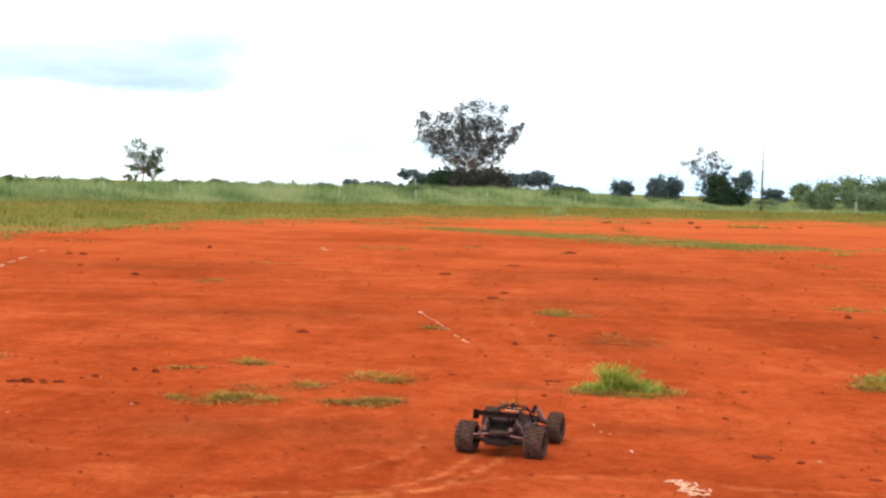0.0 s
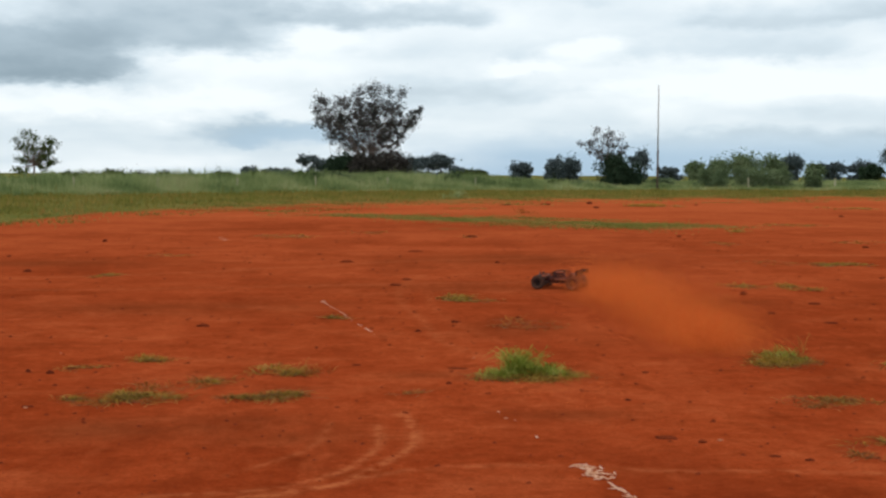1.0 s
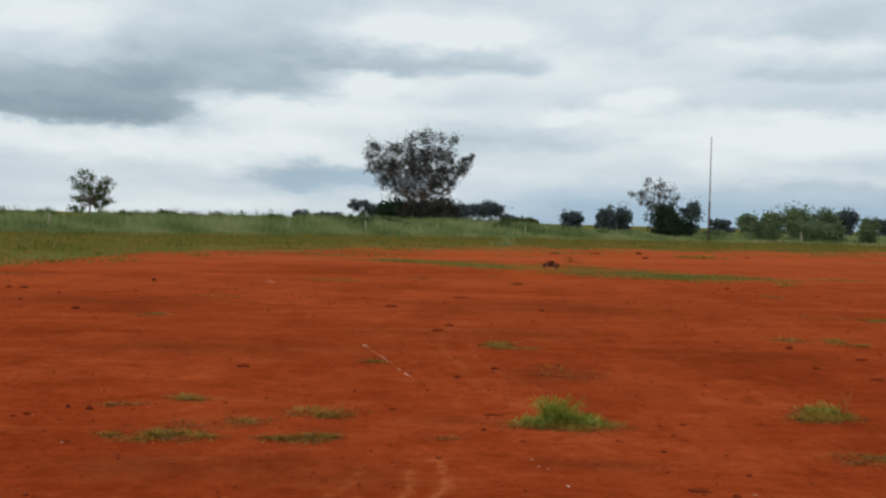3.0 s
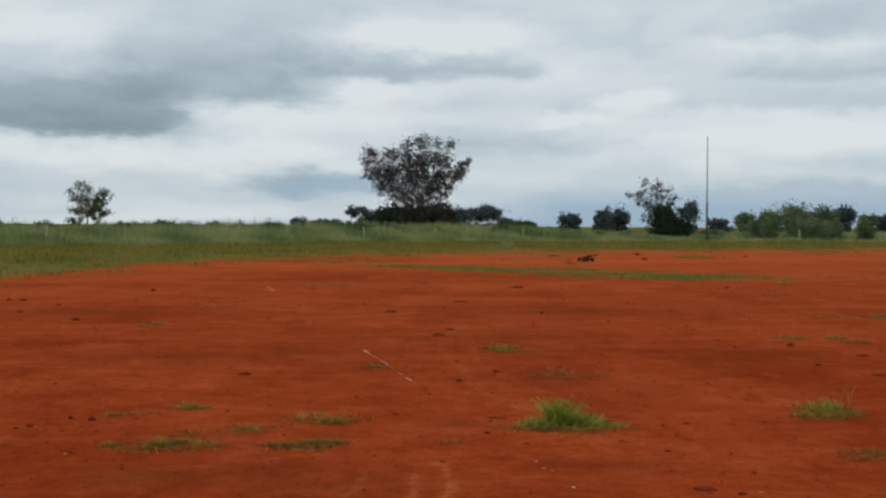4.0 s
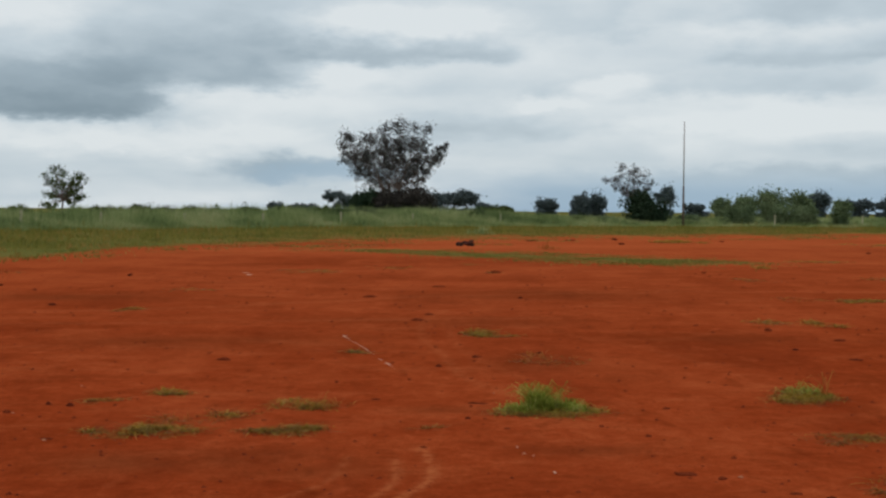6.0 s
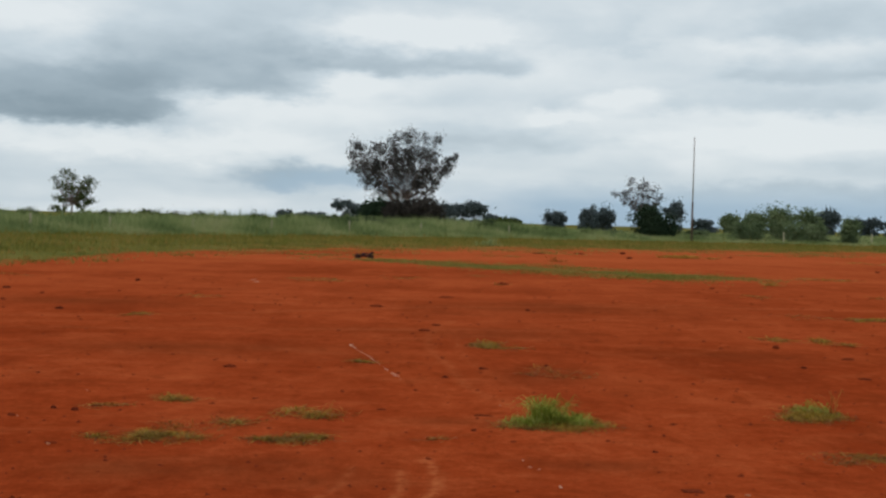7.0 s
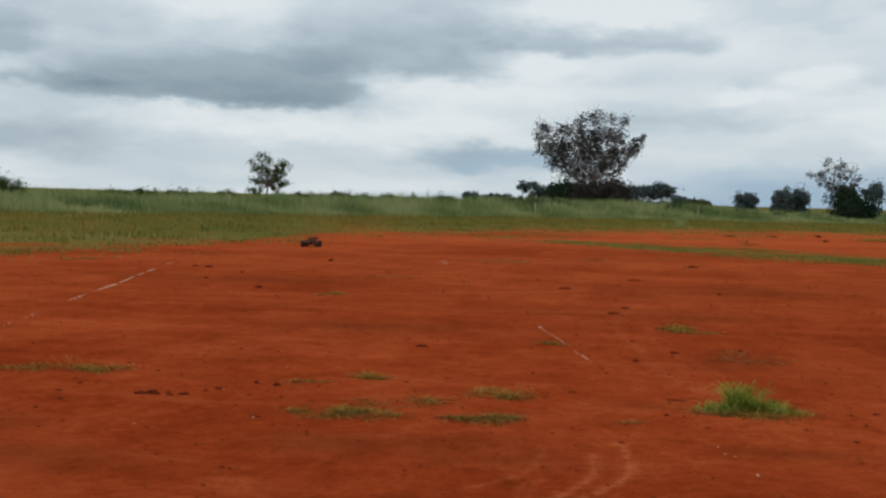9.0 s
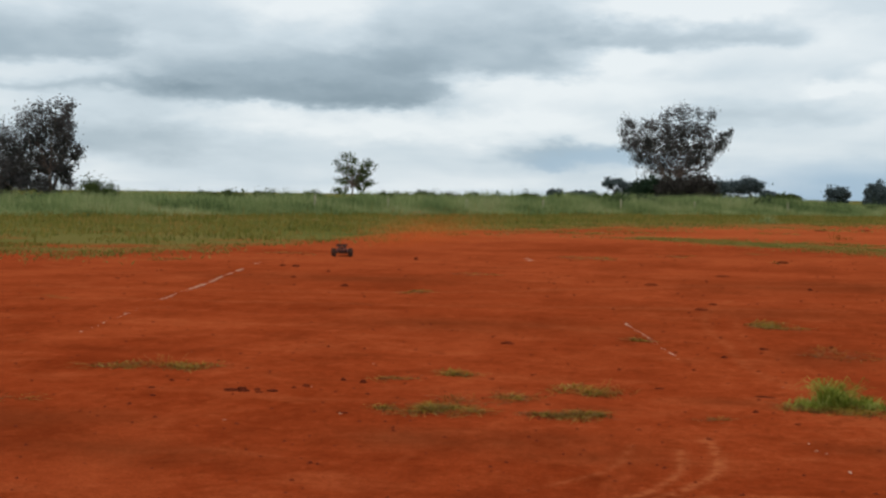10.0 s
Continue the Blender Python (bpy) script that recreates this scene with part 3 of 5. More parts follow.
# Small open tree
tree("small_tree", "small open tree with clumped green leaves in the tall grass", (-31.45, 105, 0),
     lobed([(121, 319, 8, 7, 5), (134, 324, 8, 6, 4), (105, 328, 9, 4, 4), (118, 338, 10, 5, 4), (132, 341, 9, 6, 4), (150, 335, 13, 6, 5), (160, 327, 8, 5, 4), (170, 331, 7, 4, 4), (163, 344, 9, 5, 4),
            (111, 361, 10, 4, 5), (106, 377, 7, 3, 3), (116, 381, 6, 3, 3), (151, 356, 8, 5, 4), (165, 363, 9, 4, 5), (152, 374, 9, 4, 4)], 134, 382, 0.0511),
     1.9, 0.095, LEAF_GREEN, 3300, 0.095, stems=1, twigs=2, spread=0.34, seed=8, depth=0.8)
# Pair of half-bare trees at the far side
tree("large_tree", "tall half-bare tree with greyish leaves beside another", (-50.3, 86.4, 0),
     lobed([(72, 200, 30, 12, 9), (112, 198, 24, 12, 8), (138, 196, 10, 8, 4), (60, 226, 26, 16, 8), (96, 222, 22, 14, 7), (124, 228, 16, 14, 6), (134, 258, 16, 10, 6), (148, 268, 9, 7, 4), (70, 258, 28, 16, 8), (104, 262, 18, 12, 5),
            (56, 290, 30, 14, 8), (92, 296, 22, 14, 6), (124, 300, 18, 12, 6), (132, 322, 14, 9, 4), (60, 322, 34, 12, 7), (100, 330, 24, 10, 5)], 100, 334, 0.0464),
     2.6, 0.13, LEAF_DRY, 11500, 0.115, stems=3, twigs=3, spread=0.42, depth=0.7, seed=15, limb=0.7)
tree("large_tree", "broad half-bare tree with brownish leaves beside another", (-53.2, 84.6, 0),
     lobed([(0, 250, 22, 14, 7), (24, 262, 18, 12, 6), (-30, 240, 36, 26, 9), (8, 284, 26, 14, 7), (34, 296, 22, 12, 6), (-45, 290, 40, 26, 8), (4, 316, 34, 12, 7), (40, 326, 22, 10, 5), (-10, 336, 40, 10, 6)], 0, 334, 0.0464),
     2.0, 0.13, LEAF_DRY, 8500, 0.115, stems=3, twigs=3, spread=0.40, depth=0.7, seed=16, limb=0.7)
tree("shrub", "leafy green shrub in the tall grass", (-40.2, 75.0, 0), lobed([(172, 340, 32, 15, 14), (166, 322, 12, 12, 4), (192, 344, 14, 12, 5)], 174, 334, 0.0395),
     0.4, 0.035, LEAF_GREEN, 4600, 0.09, stems=3, spread=0.34, seed=17, category="bush")
tree("shrub", "low green shrub under the half-bare trees", (-48.0, 80.0, 0), lobed([(100, 352, 18, 9, 8)], 100, 334, 0.043), 0.3, 0.03, LEAF_DARK, 1200, 0.09, stems=3, spread=0.4, seed=18, category="bush")
# Shrubs standing in the tall grass
BELT = [(-150, 394, 26, 9, 80, LEAF_GREEN), (-95, 392, 30, 10, 84, LEAF_GREEN), (-35, 393, 28, 10, 88, LEAF_GREEN), (15, 394, 18, 8, 90, LEAF_HEDGE), (165, 394, 20, 8, 100, LEAF_HEDGE), (235, 393, 20, 9, 97, LEAF_GREEN),
        (300, 392, 26, 10, 101, LEAF_HEDGE), (420, 392, 24, 8, 105, LEAF_HEDGE), (570, 391, 22, 9, 108, LEAF_HEDGE), (640, 392, 26, 10, 109, LEAF_DARK), (1100, 400, 20, 7, 122, LEAF_HEDGE), (1240, 398, 26, 8, 130, LEAF_HEDGE),
        (276, 388, 22, 10, 99, LEAF_GREEN), (325, 391, 20, 9, 102, LEAF_DRY), (366, 389, 16, 8, 104, LEAF_GREEN), (470, 388, 24, 8, 106, LEAF_GREEN), (535, 388, 18, 8, 108, LEAF_GREEN),
        (600, 389, 26, 8, 110, LEAF_GREEN), (678, 391, 28, 10, 110, LEAF_DARK), (706, 396, 12, 8, 108, LEAF_GREEN), (862, 397, 7, 10, 112, LEAF_GREEN), (878, 396, 8, 13, 113, LEAF_DARK), (985, 400, 18, 6, 118, LEAF_GREEN),
        (1052, 401, 20, 6, 120, LEAF_GREEN), (1330, 386, 34, 14, 142, LEAF_HEDGE), (1400, 383, 36, 17, 142, LEAF_HEDGE), (1452, 386, 22, 15, 141, LEAF_HEDGE), (1515, 384, 12, 14, 142, LEAF_HEDGE), (205, 390, 16, 8, 92, LEAF_GREEN), (60, 391, 24, 8, 88, LEAF_GREEN)]
for k, (x, y, rx, ry, far, mat) in enumerate(BELT):
    clumps = [(x, y, rx, ry, 8), (x - rx * 0.4, y - ry * 0.5, rx * 0.3, ry * 0.4, 3)]
    if x > 1200:  # the thicket stands close behind the fence
        far, clumps = 123 + k % 3, clumps + [(x + rx * 0.2, y + ry * 0.9, rx * 1.1, ry * 0.8, 7), (x + rx * 0.6, y - ry * 0.3, rx * 0.35, ry * 0.9, 4)]
    tree("shrub", "brownish shrub standing in tall grass" if mat == LEAF_DRY else "leafy green shrub standing in tall grass", ((x - 784) / 2154 * far, far, 0),
         lobed(clumps, x, 382, far / 2154), 0.4, 0.03, mat, 2000 if x < 1200 else 3200, 0.0010 * far, stems=3, twigs=1, spread=0.4, seed=600 + k, category="bush", filled=2)
# Bush with a bare top
tree("bushy_tree", "dark bushy tree with a thin half-bare top", (22.2, 124, 0),
     lobed([(1166, 380, 32, 18, 22), (1150, 360, 18, 14, 10), (1180, 392, 24, 13, 10), (1152, 396, 24, 11, 10)], 1162, 382, 0.0587), 0.8, 0.09, LEAF_DARK, 9500, 0.14, stems=3, twigs=2, spread=0.36, seed=41, filled=1)
tree("thin_tree", "thin half-bare tree rising out of a bush", (21.2, 125.2, 0),
     lobed([(1100, 326, 12, 4, 4), (1116, 322, 10, 5, 4), (1128, 302, 5, 5, 3), (1140, 318, 10, 7, 4), (1152, 308, 9, 6, 4), (1168, 314, 9, 7, 5), (1180, 330, 6, 5, 3), (1172, 338, 9, 8, 4), (1132, 340, 14, 8, 5), (1152, 346, 14, 8, 5)], 1150, 382, 0.0587),
     2.6, 0.07, LEAF_DRY, 2300, 0.105, stems=2, twigs=2, spread=0.34, seed=42, limb=0.7)

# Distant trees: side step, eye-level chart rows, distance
FAR = [(628, [(622, 358, 26, 7, 8), (645, 366, 24, 10, 8)], 300, 51, LEAF_FAR_HAZE), (800, [(800, 366, 24, 12, 9)], 300, 52, LEAF_FAR_HAZE), (826, [(826, 360, 24, 10, 9)], 310, 48, LEAF_FAR_HAZE), (852, [(852, 358, 22, 10, 10)], 300, 53, LEAF_FAR_HAZE),
       (875, [(880, 376, 16, 6, 6)], 280, 47, LEAF_FAR_HAZE), (993, [(993, 371, 24, 9, 10)], 320, 54, LEAF_FAR_HAZE), (1050, [(1052, 368, 16, 12, 7)], 300, 55, LEAF_FAR_HAZE), (1078, [(1078, 368, 20, 14, 9)], 305, 49, LEAF_FAR_HAZE), (1204, [(1204, 354, 17, 13, 9)], 260, 56, LEAF_FAR_HAZE),
       (1260, [(1256, 374, 26, 5, 7)], 300, 46, LEAF_FAR_HAZE), (1312, [(1306, 371, 22, 12, 9)], 220, 57, LEAF_HEDGE), (1348, [(1346, 370, 22, 14, 9)], 215, 58, LEAF_HEDGE), (1392, [(1390, 364, 34, 20, 14)], 190, 59, LEAF_HEDGE),
       (1440, [(1440, 366, 18, 18, 9)], 190, 60, LEAF_HEDGE), (1474, [(1474, 360, 24, 15, 10)], 230, 61, LEAF_FAR_HAZE), (1518, [(1518, 374, 12, 14, 7)], 185, 62, LEAF_HEDGE),
       (1545, [(1545, 368, 26, 9, 9)], 300, 63, LEAF_FAR_HAZE), (1600, [(1600, 368, 28, 10, 9)], 300, 64, LEAF_FAR_HAZE), (1668, [(1660, 348, 24, 16, 9), (1685, 342, 26, 14, 9)], 210, 65, LEAF_FAR_HAZE),
       (1620, [(1620, 372, 24, 10, 8)], 240, 66, LEAF_DARK), (515, [(515, 377, 16, 5, 6)], 260, 67, LEAF_FAR_HAZE), (560, [(560, 378, 26, 5, 7)], 260, 68, LEAF_FAR_HAZE), (905, [(905, 380, 34, 5, 8)], 240, 69, LEAF_GREEN)]
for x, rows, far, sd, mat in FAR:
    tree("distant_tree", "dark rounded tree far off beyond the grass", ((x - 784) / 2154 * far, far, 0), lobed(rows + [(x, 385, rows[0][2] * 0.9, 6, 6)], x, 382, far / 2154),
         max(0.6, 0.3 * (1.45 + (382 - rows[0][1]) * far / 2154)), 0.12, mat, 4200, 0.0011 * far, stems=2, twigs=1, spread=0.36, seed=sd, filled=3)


# ---------------------------------------------------------------- fence posts and pole
def fence_post(place, seed):
    rng = random.Random(seed)
    h, w = rng.uniform(1.15, 1.35), 0.065
    bm = bmesh.new()
    bmesh.ops.create_cube(bm, size=1)
    for v in bm.verts:
        v.co = Vector((v.co.x * w * 2, v.co.y * w * 2, (v.co.z + 0.5) * h))
        if v.co.z > 0.1:
            v.co.x *= 0.82
            v.co.y *= 0.82
    bmesh.ops.bevel(bm, geom=list(bm.edges), offset=0.012, segments=2, affect="EDGES")
    ob = part("fence_post", bm, POST)
    ob.matrix_world = pose(*place, rng.uniform(-2, 2), rng.uniform(-2, 2), rng.uniform(-8, 8))
    return tagged(ob, "pale weathered fence post in the tall grass", "fence post", group="posts of the field fence")


for k, side in enumerate((-18.4, -14.95, -11.3, -7.7, -4.07, -0.70, 3.42, 15.95, 19.7, 21.9)):
    way = Vector((math.sin(radians(side)), math.cos(radians(side))))
    far = next(d for d in np.arange(20, 200, 0.25) if way.y * d > line_at(FENCE, way.x * d) - (4.0 if side > -5 else 2.6))
    fence_post((way.x * far, way.y * far, -0.03), 70 + k)

pole = new("tall_pole")
pole.matrix_world = pose(23.92, 114, 0)
mesh_object("lower_tube", *tube([(0, 0, -0.1), (0, 0, 3.8), (0, 0, 3.9)], [0.10, 0.09, 0.07], 10), BARK, pole, "dark lower part of the pole", True)
mesh_object("upper_tube", *tube([(0, 0, 3.85), (0, 0, 7.0), (0, 0, 9.9), (0, 0, 9.95)], [0.062, 0.055, 0.046, 0.025], 10), STEEL_POLE, pole, "", True)
tagged(pole, "tall thin grey pole standing in the grass", "pole")


# ---------------------------------------------------------------- old chalk lines
def chalk_line(a, b, stretches, width, seed, grow):
    """Worn flakes of lime along a line; stretches are rows of start, end (0 to 1) and how many flakes."""
    rng = random.Random(seed)
    a, b = Vector((*a, 0)), Vector((*b, 0))
    along = (b - a).normalized()
    across = Vector((-along.y, along.x, 0))
    verts, faces = [], []
    for s, e, n in stretches:
        c_wide = e - s < 0.03
        for _ in range(n):
            c = a.lerp(b, rng.uniform(s, e)) + across * rng.gauss(0, width * (0.34 if n > 40 and c_wide else 0.16))
            size = rng.uniform(0.005, 0.015) * (1 + grow * (c.y - 5) / 14)
            z = relief(c.x, c.y) + 0.004 + rng.random() * 0.003
            o, m, turn = len(verts), rng.randint(5, 7), rng.random() * 6
            skew = Matrix.Rotation(math.atan2(along.y, along.x) + rng.gauss(0, 0.9 if c_wide else 0.22), 3, "Z")
            for i in range(m):
                r = size * rng.uniform(0.55, 1.2)
                q = turn + 2 * math.pi * i / m
                verts.append(c + skew @ Vector((3.2 * r * math.cos(q), 0.55 * r * math.sin(q), z)))
            verts.append(c + Vector((0, 0, z + 0.006)))
            faces += [(o + i, o + (i + 1) % m, o + m) for i in range(m)]
    return tagged(mesh_object("chalk_line", verts, faces, CHALK), "worn white chalk pitch line on red earth", "line marking", kind="structure")


chalk_line(*CHALK_ENDS, [(0.0, 0.017, 13), (0.06, 0.10, 2), (0.255, 0.390, 26), (0.265, 0.275, 4), (0.325, 0.345, 7), (0.37, 0.385, 6)], 0.035, 3, -0.10)
chalk_line(*CHALK_ENDS, [(0.020, 0.032, 44)], 0.105, 6, 0.6)
chalk_line(*CHALK_ENDS, [(0.955, 0.961, 7), (0.987, 0.992, 5)], 0.09, 5, 0.75)
chalk_line((-6.2, 11.0), (-9.35, 24.9), [(0.0, 0.22, 10), (0.22, 0.42, 24), (0.42, 0.50, 46), (0.52, 0.60, 52), (0.62, 0.68, 18), (0.71, 0.76, 24), (0.85, 0.90, 9)], 0.085, 4, 1.0)


# ---------------------------------------------------------------- grass tufts on the bare earth
def arched(name, spots, mat, parent, seed):
    """Bent grass blades: rows of x, y, ground, height, width, run x, run y, droop. Each rises, bends over and hangs."""
    r = np.random.default_rng(seed)
    s = np.asarray(spots, float)
    n = len(s)
    turn = np.arctan2(s[:, 6], s[:, 5]) + np.pi / 2 + r.normal(0, 0.5, n)
    side = np.stack([np.cos(turn), np.sin(turn), np.zeros(n)], -1) * (s[:, 4] / 2)[:, None]
    foot = s[:, :3]
    run = np.stack([s[:, 5], s[:, 6], np.zeros(n)], -1)
    up = np.stack([np.zeros(n), np.zeros(n), s[:, 3]], -1)
    a, b = foot + run * 0.22 + up * 0.62, foot + run * 0.62 + up
    tip = foot + run + up * (1 - s[:, 7])[:, None]
    verts = np.stack([foot - side * 0.7, foot + side * 0.7, a + side, a - side, b + side * 0.75, b - side * 0.75, tip], 1).reshape(-1, 3)
    base = 7 * np.arange(n)[:, None]
    faces = [tuple(q) for q in np.concatenate([base + [0, 1, 2, 3], base + [3, 2, 4, 5]]).tolist()] + [tuple(q) for q in (base + [5, 4, 6]).tolist()]
    return mesh_object(name, [tuple(p) for p in verts], faces, mat, parent)


def tuft(name, label, x, y, rx, ry, height, blades, mat, seed, centre=0.0):
    """A low, spreading tuft of several rooted clumps. centre: share of the blades that stand upright."""
    if y < 18:
        ry *= 1.5
    rng = np.random.default_rng(seed)
    clumps = [(0.0, 0.0, 1.0)] if centre > 0.45 else []
    for _ in range(4 + int(14 * min(rx, 0.5))):
        q, d = rng.uniform(0, 2 * np.pi), rng.random() ** 0.5
        clumps.append((rx * d * math.cos(q), ry * d * math.sin(q), rng.uniform(0.35, 1.0) * (1 - 0.35 * d)))
    rows = []
    for _ in range(int(blades * (1.5 if mat == FRESH else 1.0))):
        px, py, vigour = clumps[0] if centre > 0.45 and rng.random() < 0.35 else clumps[rng.integers(0, len(clumps))]
        spread = 0.15 * rx + 0.012
        up = rng.random() < centre
        q = rng.uniform(0, 2 * np.pi)
        h = height * vigour * (rng.uniform(0.55, 1.15) * (1.0 if mat in (FRESH, TALL, STRAW) else 0.6) if up else rng.uniform(0.10, 0.42))
        run = h * rng.uniform(0.6, 2.0) if up else rng.uniform(0.05, 0.17) * (1 + y / 30)
        rows.append((px + rng.normal(0, spread), py + rng.normal(0, spread * ry / rx), -0.006, h, 0.0035 + 0.00042 * y,
                     run * math.cos(q), run * math.sin(q), rng.uniform(0.05, 0.5) if up else rng.uniform(0.3, 0.9)))
    ob = new(name)
    ob.location = (x, y, relief(x, y))
    # Flat dark stalks round the foot, doubling as the tuft's shade.
    mat_rows = []
    for _ in range(int(blades * 0.75)):
        px, py, _ = clumps[rng.integers(0, len(clumps))]
        run = rng.uniform(0.03, 0.09)
        mat_rows.append((px + rng.normal(0, 0.3 * rx), py - 0.15 * ry + rng.normal(0, 0.3 * ry), -0.004, rng.uniform(0.008, 0.026), 0.005 + 0.0006 * y, rng.normal(0, run), rng.normal(0, run)))
    if mat != TALL:
        tagged(tufted("thatch", mat_rows, THATCH_SHADE, ob, seed=seed + 50), "flattened dead brown stalks, dark for the shade under the tuft", kind="stuff")
    tagged(arched("foliage", rows, mat, ob, seed), kind="stuff")
    return tagged(ob, label, "grass", group="grass tufts on the bare earth")


TUFTS = [  # x, y, half width, half depth, height, blades, material, upright share
    (0.84, 8.95, 0.22, 0.15, 0.165, 380, FRESH, 0.6), (0.90, 8.92, 0.32, 0.16, 0.12, 480, FRESH, 0.2), (1.08, 8.80, 0.30, 0.17, 0.11, 420, WORN, 0.15), (0.66, 8.76, 0.17, 0.10, 0.08, 160, WORN, 0.2),
    (-0.86, 8.02, 0.20, 0.10, 0.07, 420, WORN, 0.2), (-1.05, 7.98, 0.14, 0.08, 0.05, 120, STRAW, 0.1), (-0.93, 9.10, 0.22, 0.14, 0.13, 160, WORN, 0.25), (-0.75, 9.05, 0.18, 0.12, 0.12, 60, STRAW, 0.3),
    (-1.98, 7.98, 0.22, 0.12, 0.09, 380, WORN, 0.2), (-1.62, 7.95, 0.18, 0.10, 0.07, 160, WORN, 0.1), (-2.02, 9.70, 0.12, 0.10, 0.09, 160, WORN, 0.3), (-1.62, 8.45, 0.24, 0.16, 0.08, 90, STRAW, 0.3), (-1.35, 8.65, 0.14, 0.12, 0.10, 70, WORN, 0.2),
    (-2.45, 9.20, 0.16, 0.08, 0.05, 90, WORN, 0.1), (2.92, 9.72, 0.30, 0.22, 0.11, 640, WORN, 0.3), (3.10, 9.85, 0.20, 0.14, 0.10, 220, FRESH, 0.2), (3.22, 9.75, 0.03, 0.03, 0.26, 10, STRAW, 1.0),
    (4.00, 9.55, 0.36, 0.24, 0.10, 700, WORN, 0.35), (2.85, 7.85, 0.26, 0.14, 0.06, 200, WORN, 0.1), (2.60, 7.72, 0.14, 0.10, 0.05, 80, STRAW, 0.1), (2.62, 6.60, 0.16, 0.10, 0.06, 120, WORN, 0.1), (2.42, 6.30, 0.12, 0.08, 0.05, 60, STRAW, 0.1),
    (0.80, 14.55, 0.30, 0.28, 0.12, 420, WORN, 0.25), (-0.72, 12.40, 0.10, 0.10, 0.07, 120, WORN, 0.2), (-4.27, 17.45, 0.18, 0.25, 0.08, 150, WORN, 0.2), (5.12, 15.70, 0.22, 0.25, 0.14, 160, WORN, 0.3), (4.62, 16.20, 0.30, 0.3, 0.09, 180, WORN, 0.2),
    (7.30, 19.9, 0.45, 0.5, 0.12, 300, WORN, 0.2), (6.2, 20.4, 0.5, 0.5, 0.06, 160, WORN, 0.1), (1.18, 11.90, 0.32, 0.26, 0.09, 130, STRAW, 0.2), (-0.02, 8.12, 0.12, 0.05, 0.05, 50, STRAW, 0.1), (12.1, 58.0, 1.3, 1.4, 0.34, 420, WORN, 0.4),
    (8.9, 32.0, 0.30, 0.5, 0.20, 130, WORN, 0.3), (11.6, 36.0, 0.8, 0.9, 0.16, 220, WORN, 0.2), (-4.72, 9.25, 0.28, 0.12, 0.06, 160, WORN, 0.2), (-4.20, 9.35, 0.22, 0.14, 0.09, 160, WORN, 0.3), (-4.45, 9.30, 0.30, 0.14, 0.10, 40, STRAW, 0.5),
    (-11.2, 23.9, 0.4, 0.5, 0.10, 130, WORN, 0.2), (-4.9, 7.6, 0.3, 0.12, 0.05, 120, WORN, 0.1), (-4.2, 21.7, 0.4, 0.5, 0.05, 90, WORN, 0.1), (-2.8, 28.6, 0.7, 0.8, 0.09, 160, WORN, 0.1), (2.8, 53.0, 1.0, 1.2, 0.15, 150, WORN, 0.2), (20.0, 55.0, 1.6, 1.6, 0.2, 260, WORN, 0.2),
    (-3.2, 60.0, 2.0, 1.6, 0.16, 300, WORN, 0.2), (-6.5, 47.0, 1.8, 1.5, 0.12, 260, WORN, 0.2), (-2.9, 49.5, 1.6, 1.4, 0.12, 240, WORN, 0.2), (4.6, 47.0, 0.6, 0.6, 0.25, 60, STRAW, 0.5), (3.3, 75.0, 0.8, 0.8, 0.5, 200, TALL, 0.6), (7.0, 26.0, 0.5, 0.6, 0.06, 100, WORN, 0.1),
    (-1.0, 31.0, 0.7, 0.8, 0.05, 100, WORN, 0.1), (1.5, 28.4, 0.25, 0.3, 0.10, 50, STRAW, 0.3), (-9.6, 27.5, 0.7, 0.7, 0.06, 110, WORN, 0.1), (10.2, 27.0, 0.6, 0.6, 0.06, 100, WORN, 0.1),
]
for k, (x, y, rx, ry, h, n, mat, up) in enumerate(TUFTS):
    words = {"fresh_grass": "fresh green grass tuft on red earth", "worn_grass": "flattened yellow-green grass tuft on red earth", "dry_grass": "dry straw-coloured grass tuft on red earth"}.get(mat.name, "tall green grass tuft at the field edge")
    tuft("grass_tuft", words, x, y, rx, ry, h, n, mat, 200 + k, up)


# ---------------------------------------------------------------- clods and crumbs
def clod(x, y, length, depth, height, mat, seed, label):
    rng = random.Random(seed)
    bm = bmesh.new()
    bmesh.ops.create_icosphere(bm, subdivisions=3, radius=1.0)
    shift = Vector((rng.uniform(0, 50), rng.uniform(0, 50), 0))
    for v in bm.verts:
        n = v.co.normalized()
        r = 1 + 0.45 * noise.noise(n * 1.6 + shift) + 0.22 * noise.noise(n * 4.5 + shift)
        v.co = Vector((n.x * r * length / 2, n.y * r * depth / 2, n.z * r * height * (0.55 if n.z > 0 else 0.3)))
    ob = part("earth_clod", bm, mat, smooth=True)
    ob.matrix_world = pose(x, y, relief(x, y) + height * 0.1, 0, 0, rng.uniform(-25, 25))
    return tagged(ob, label, "clod", group="clods on the bare earth")


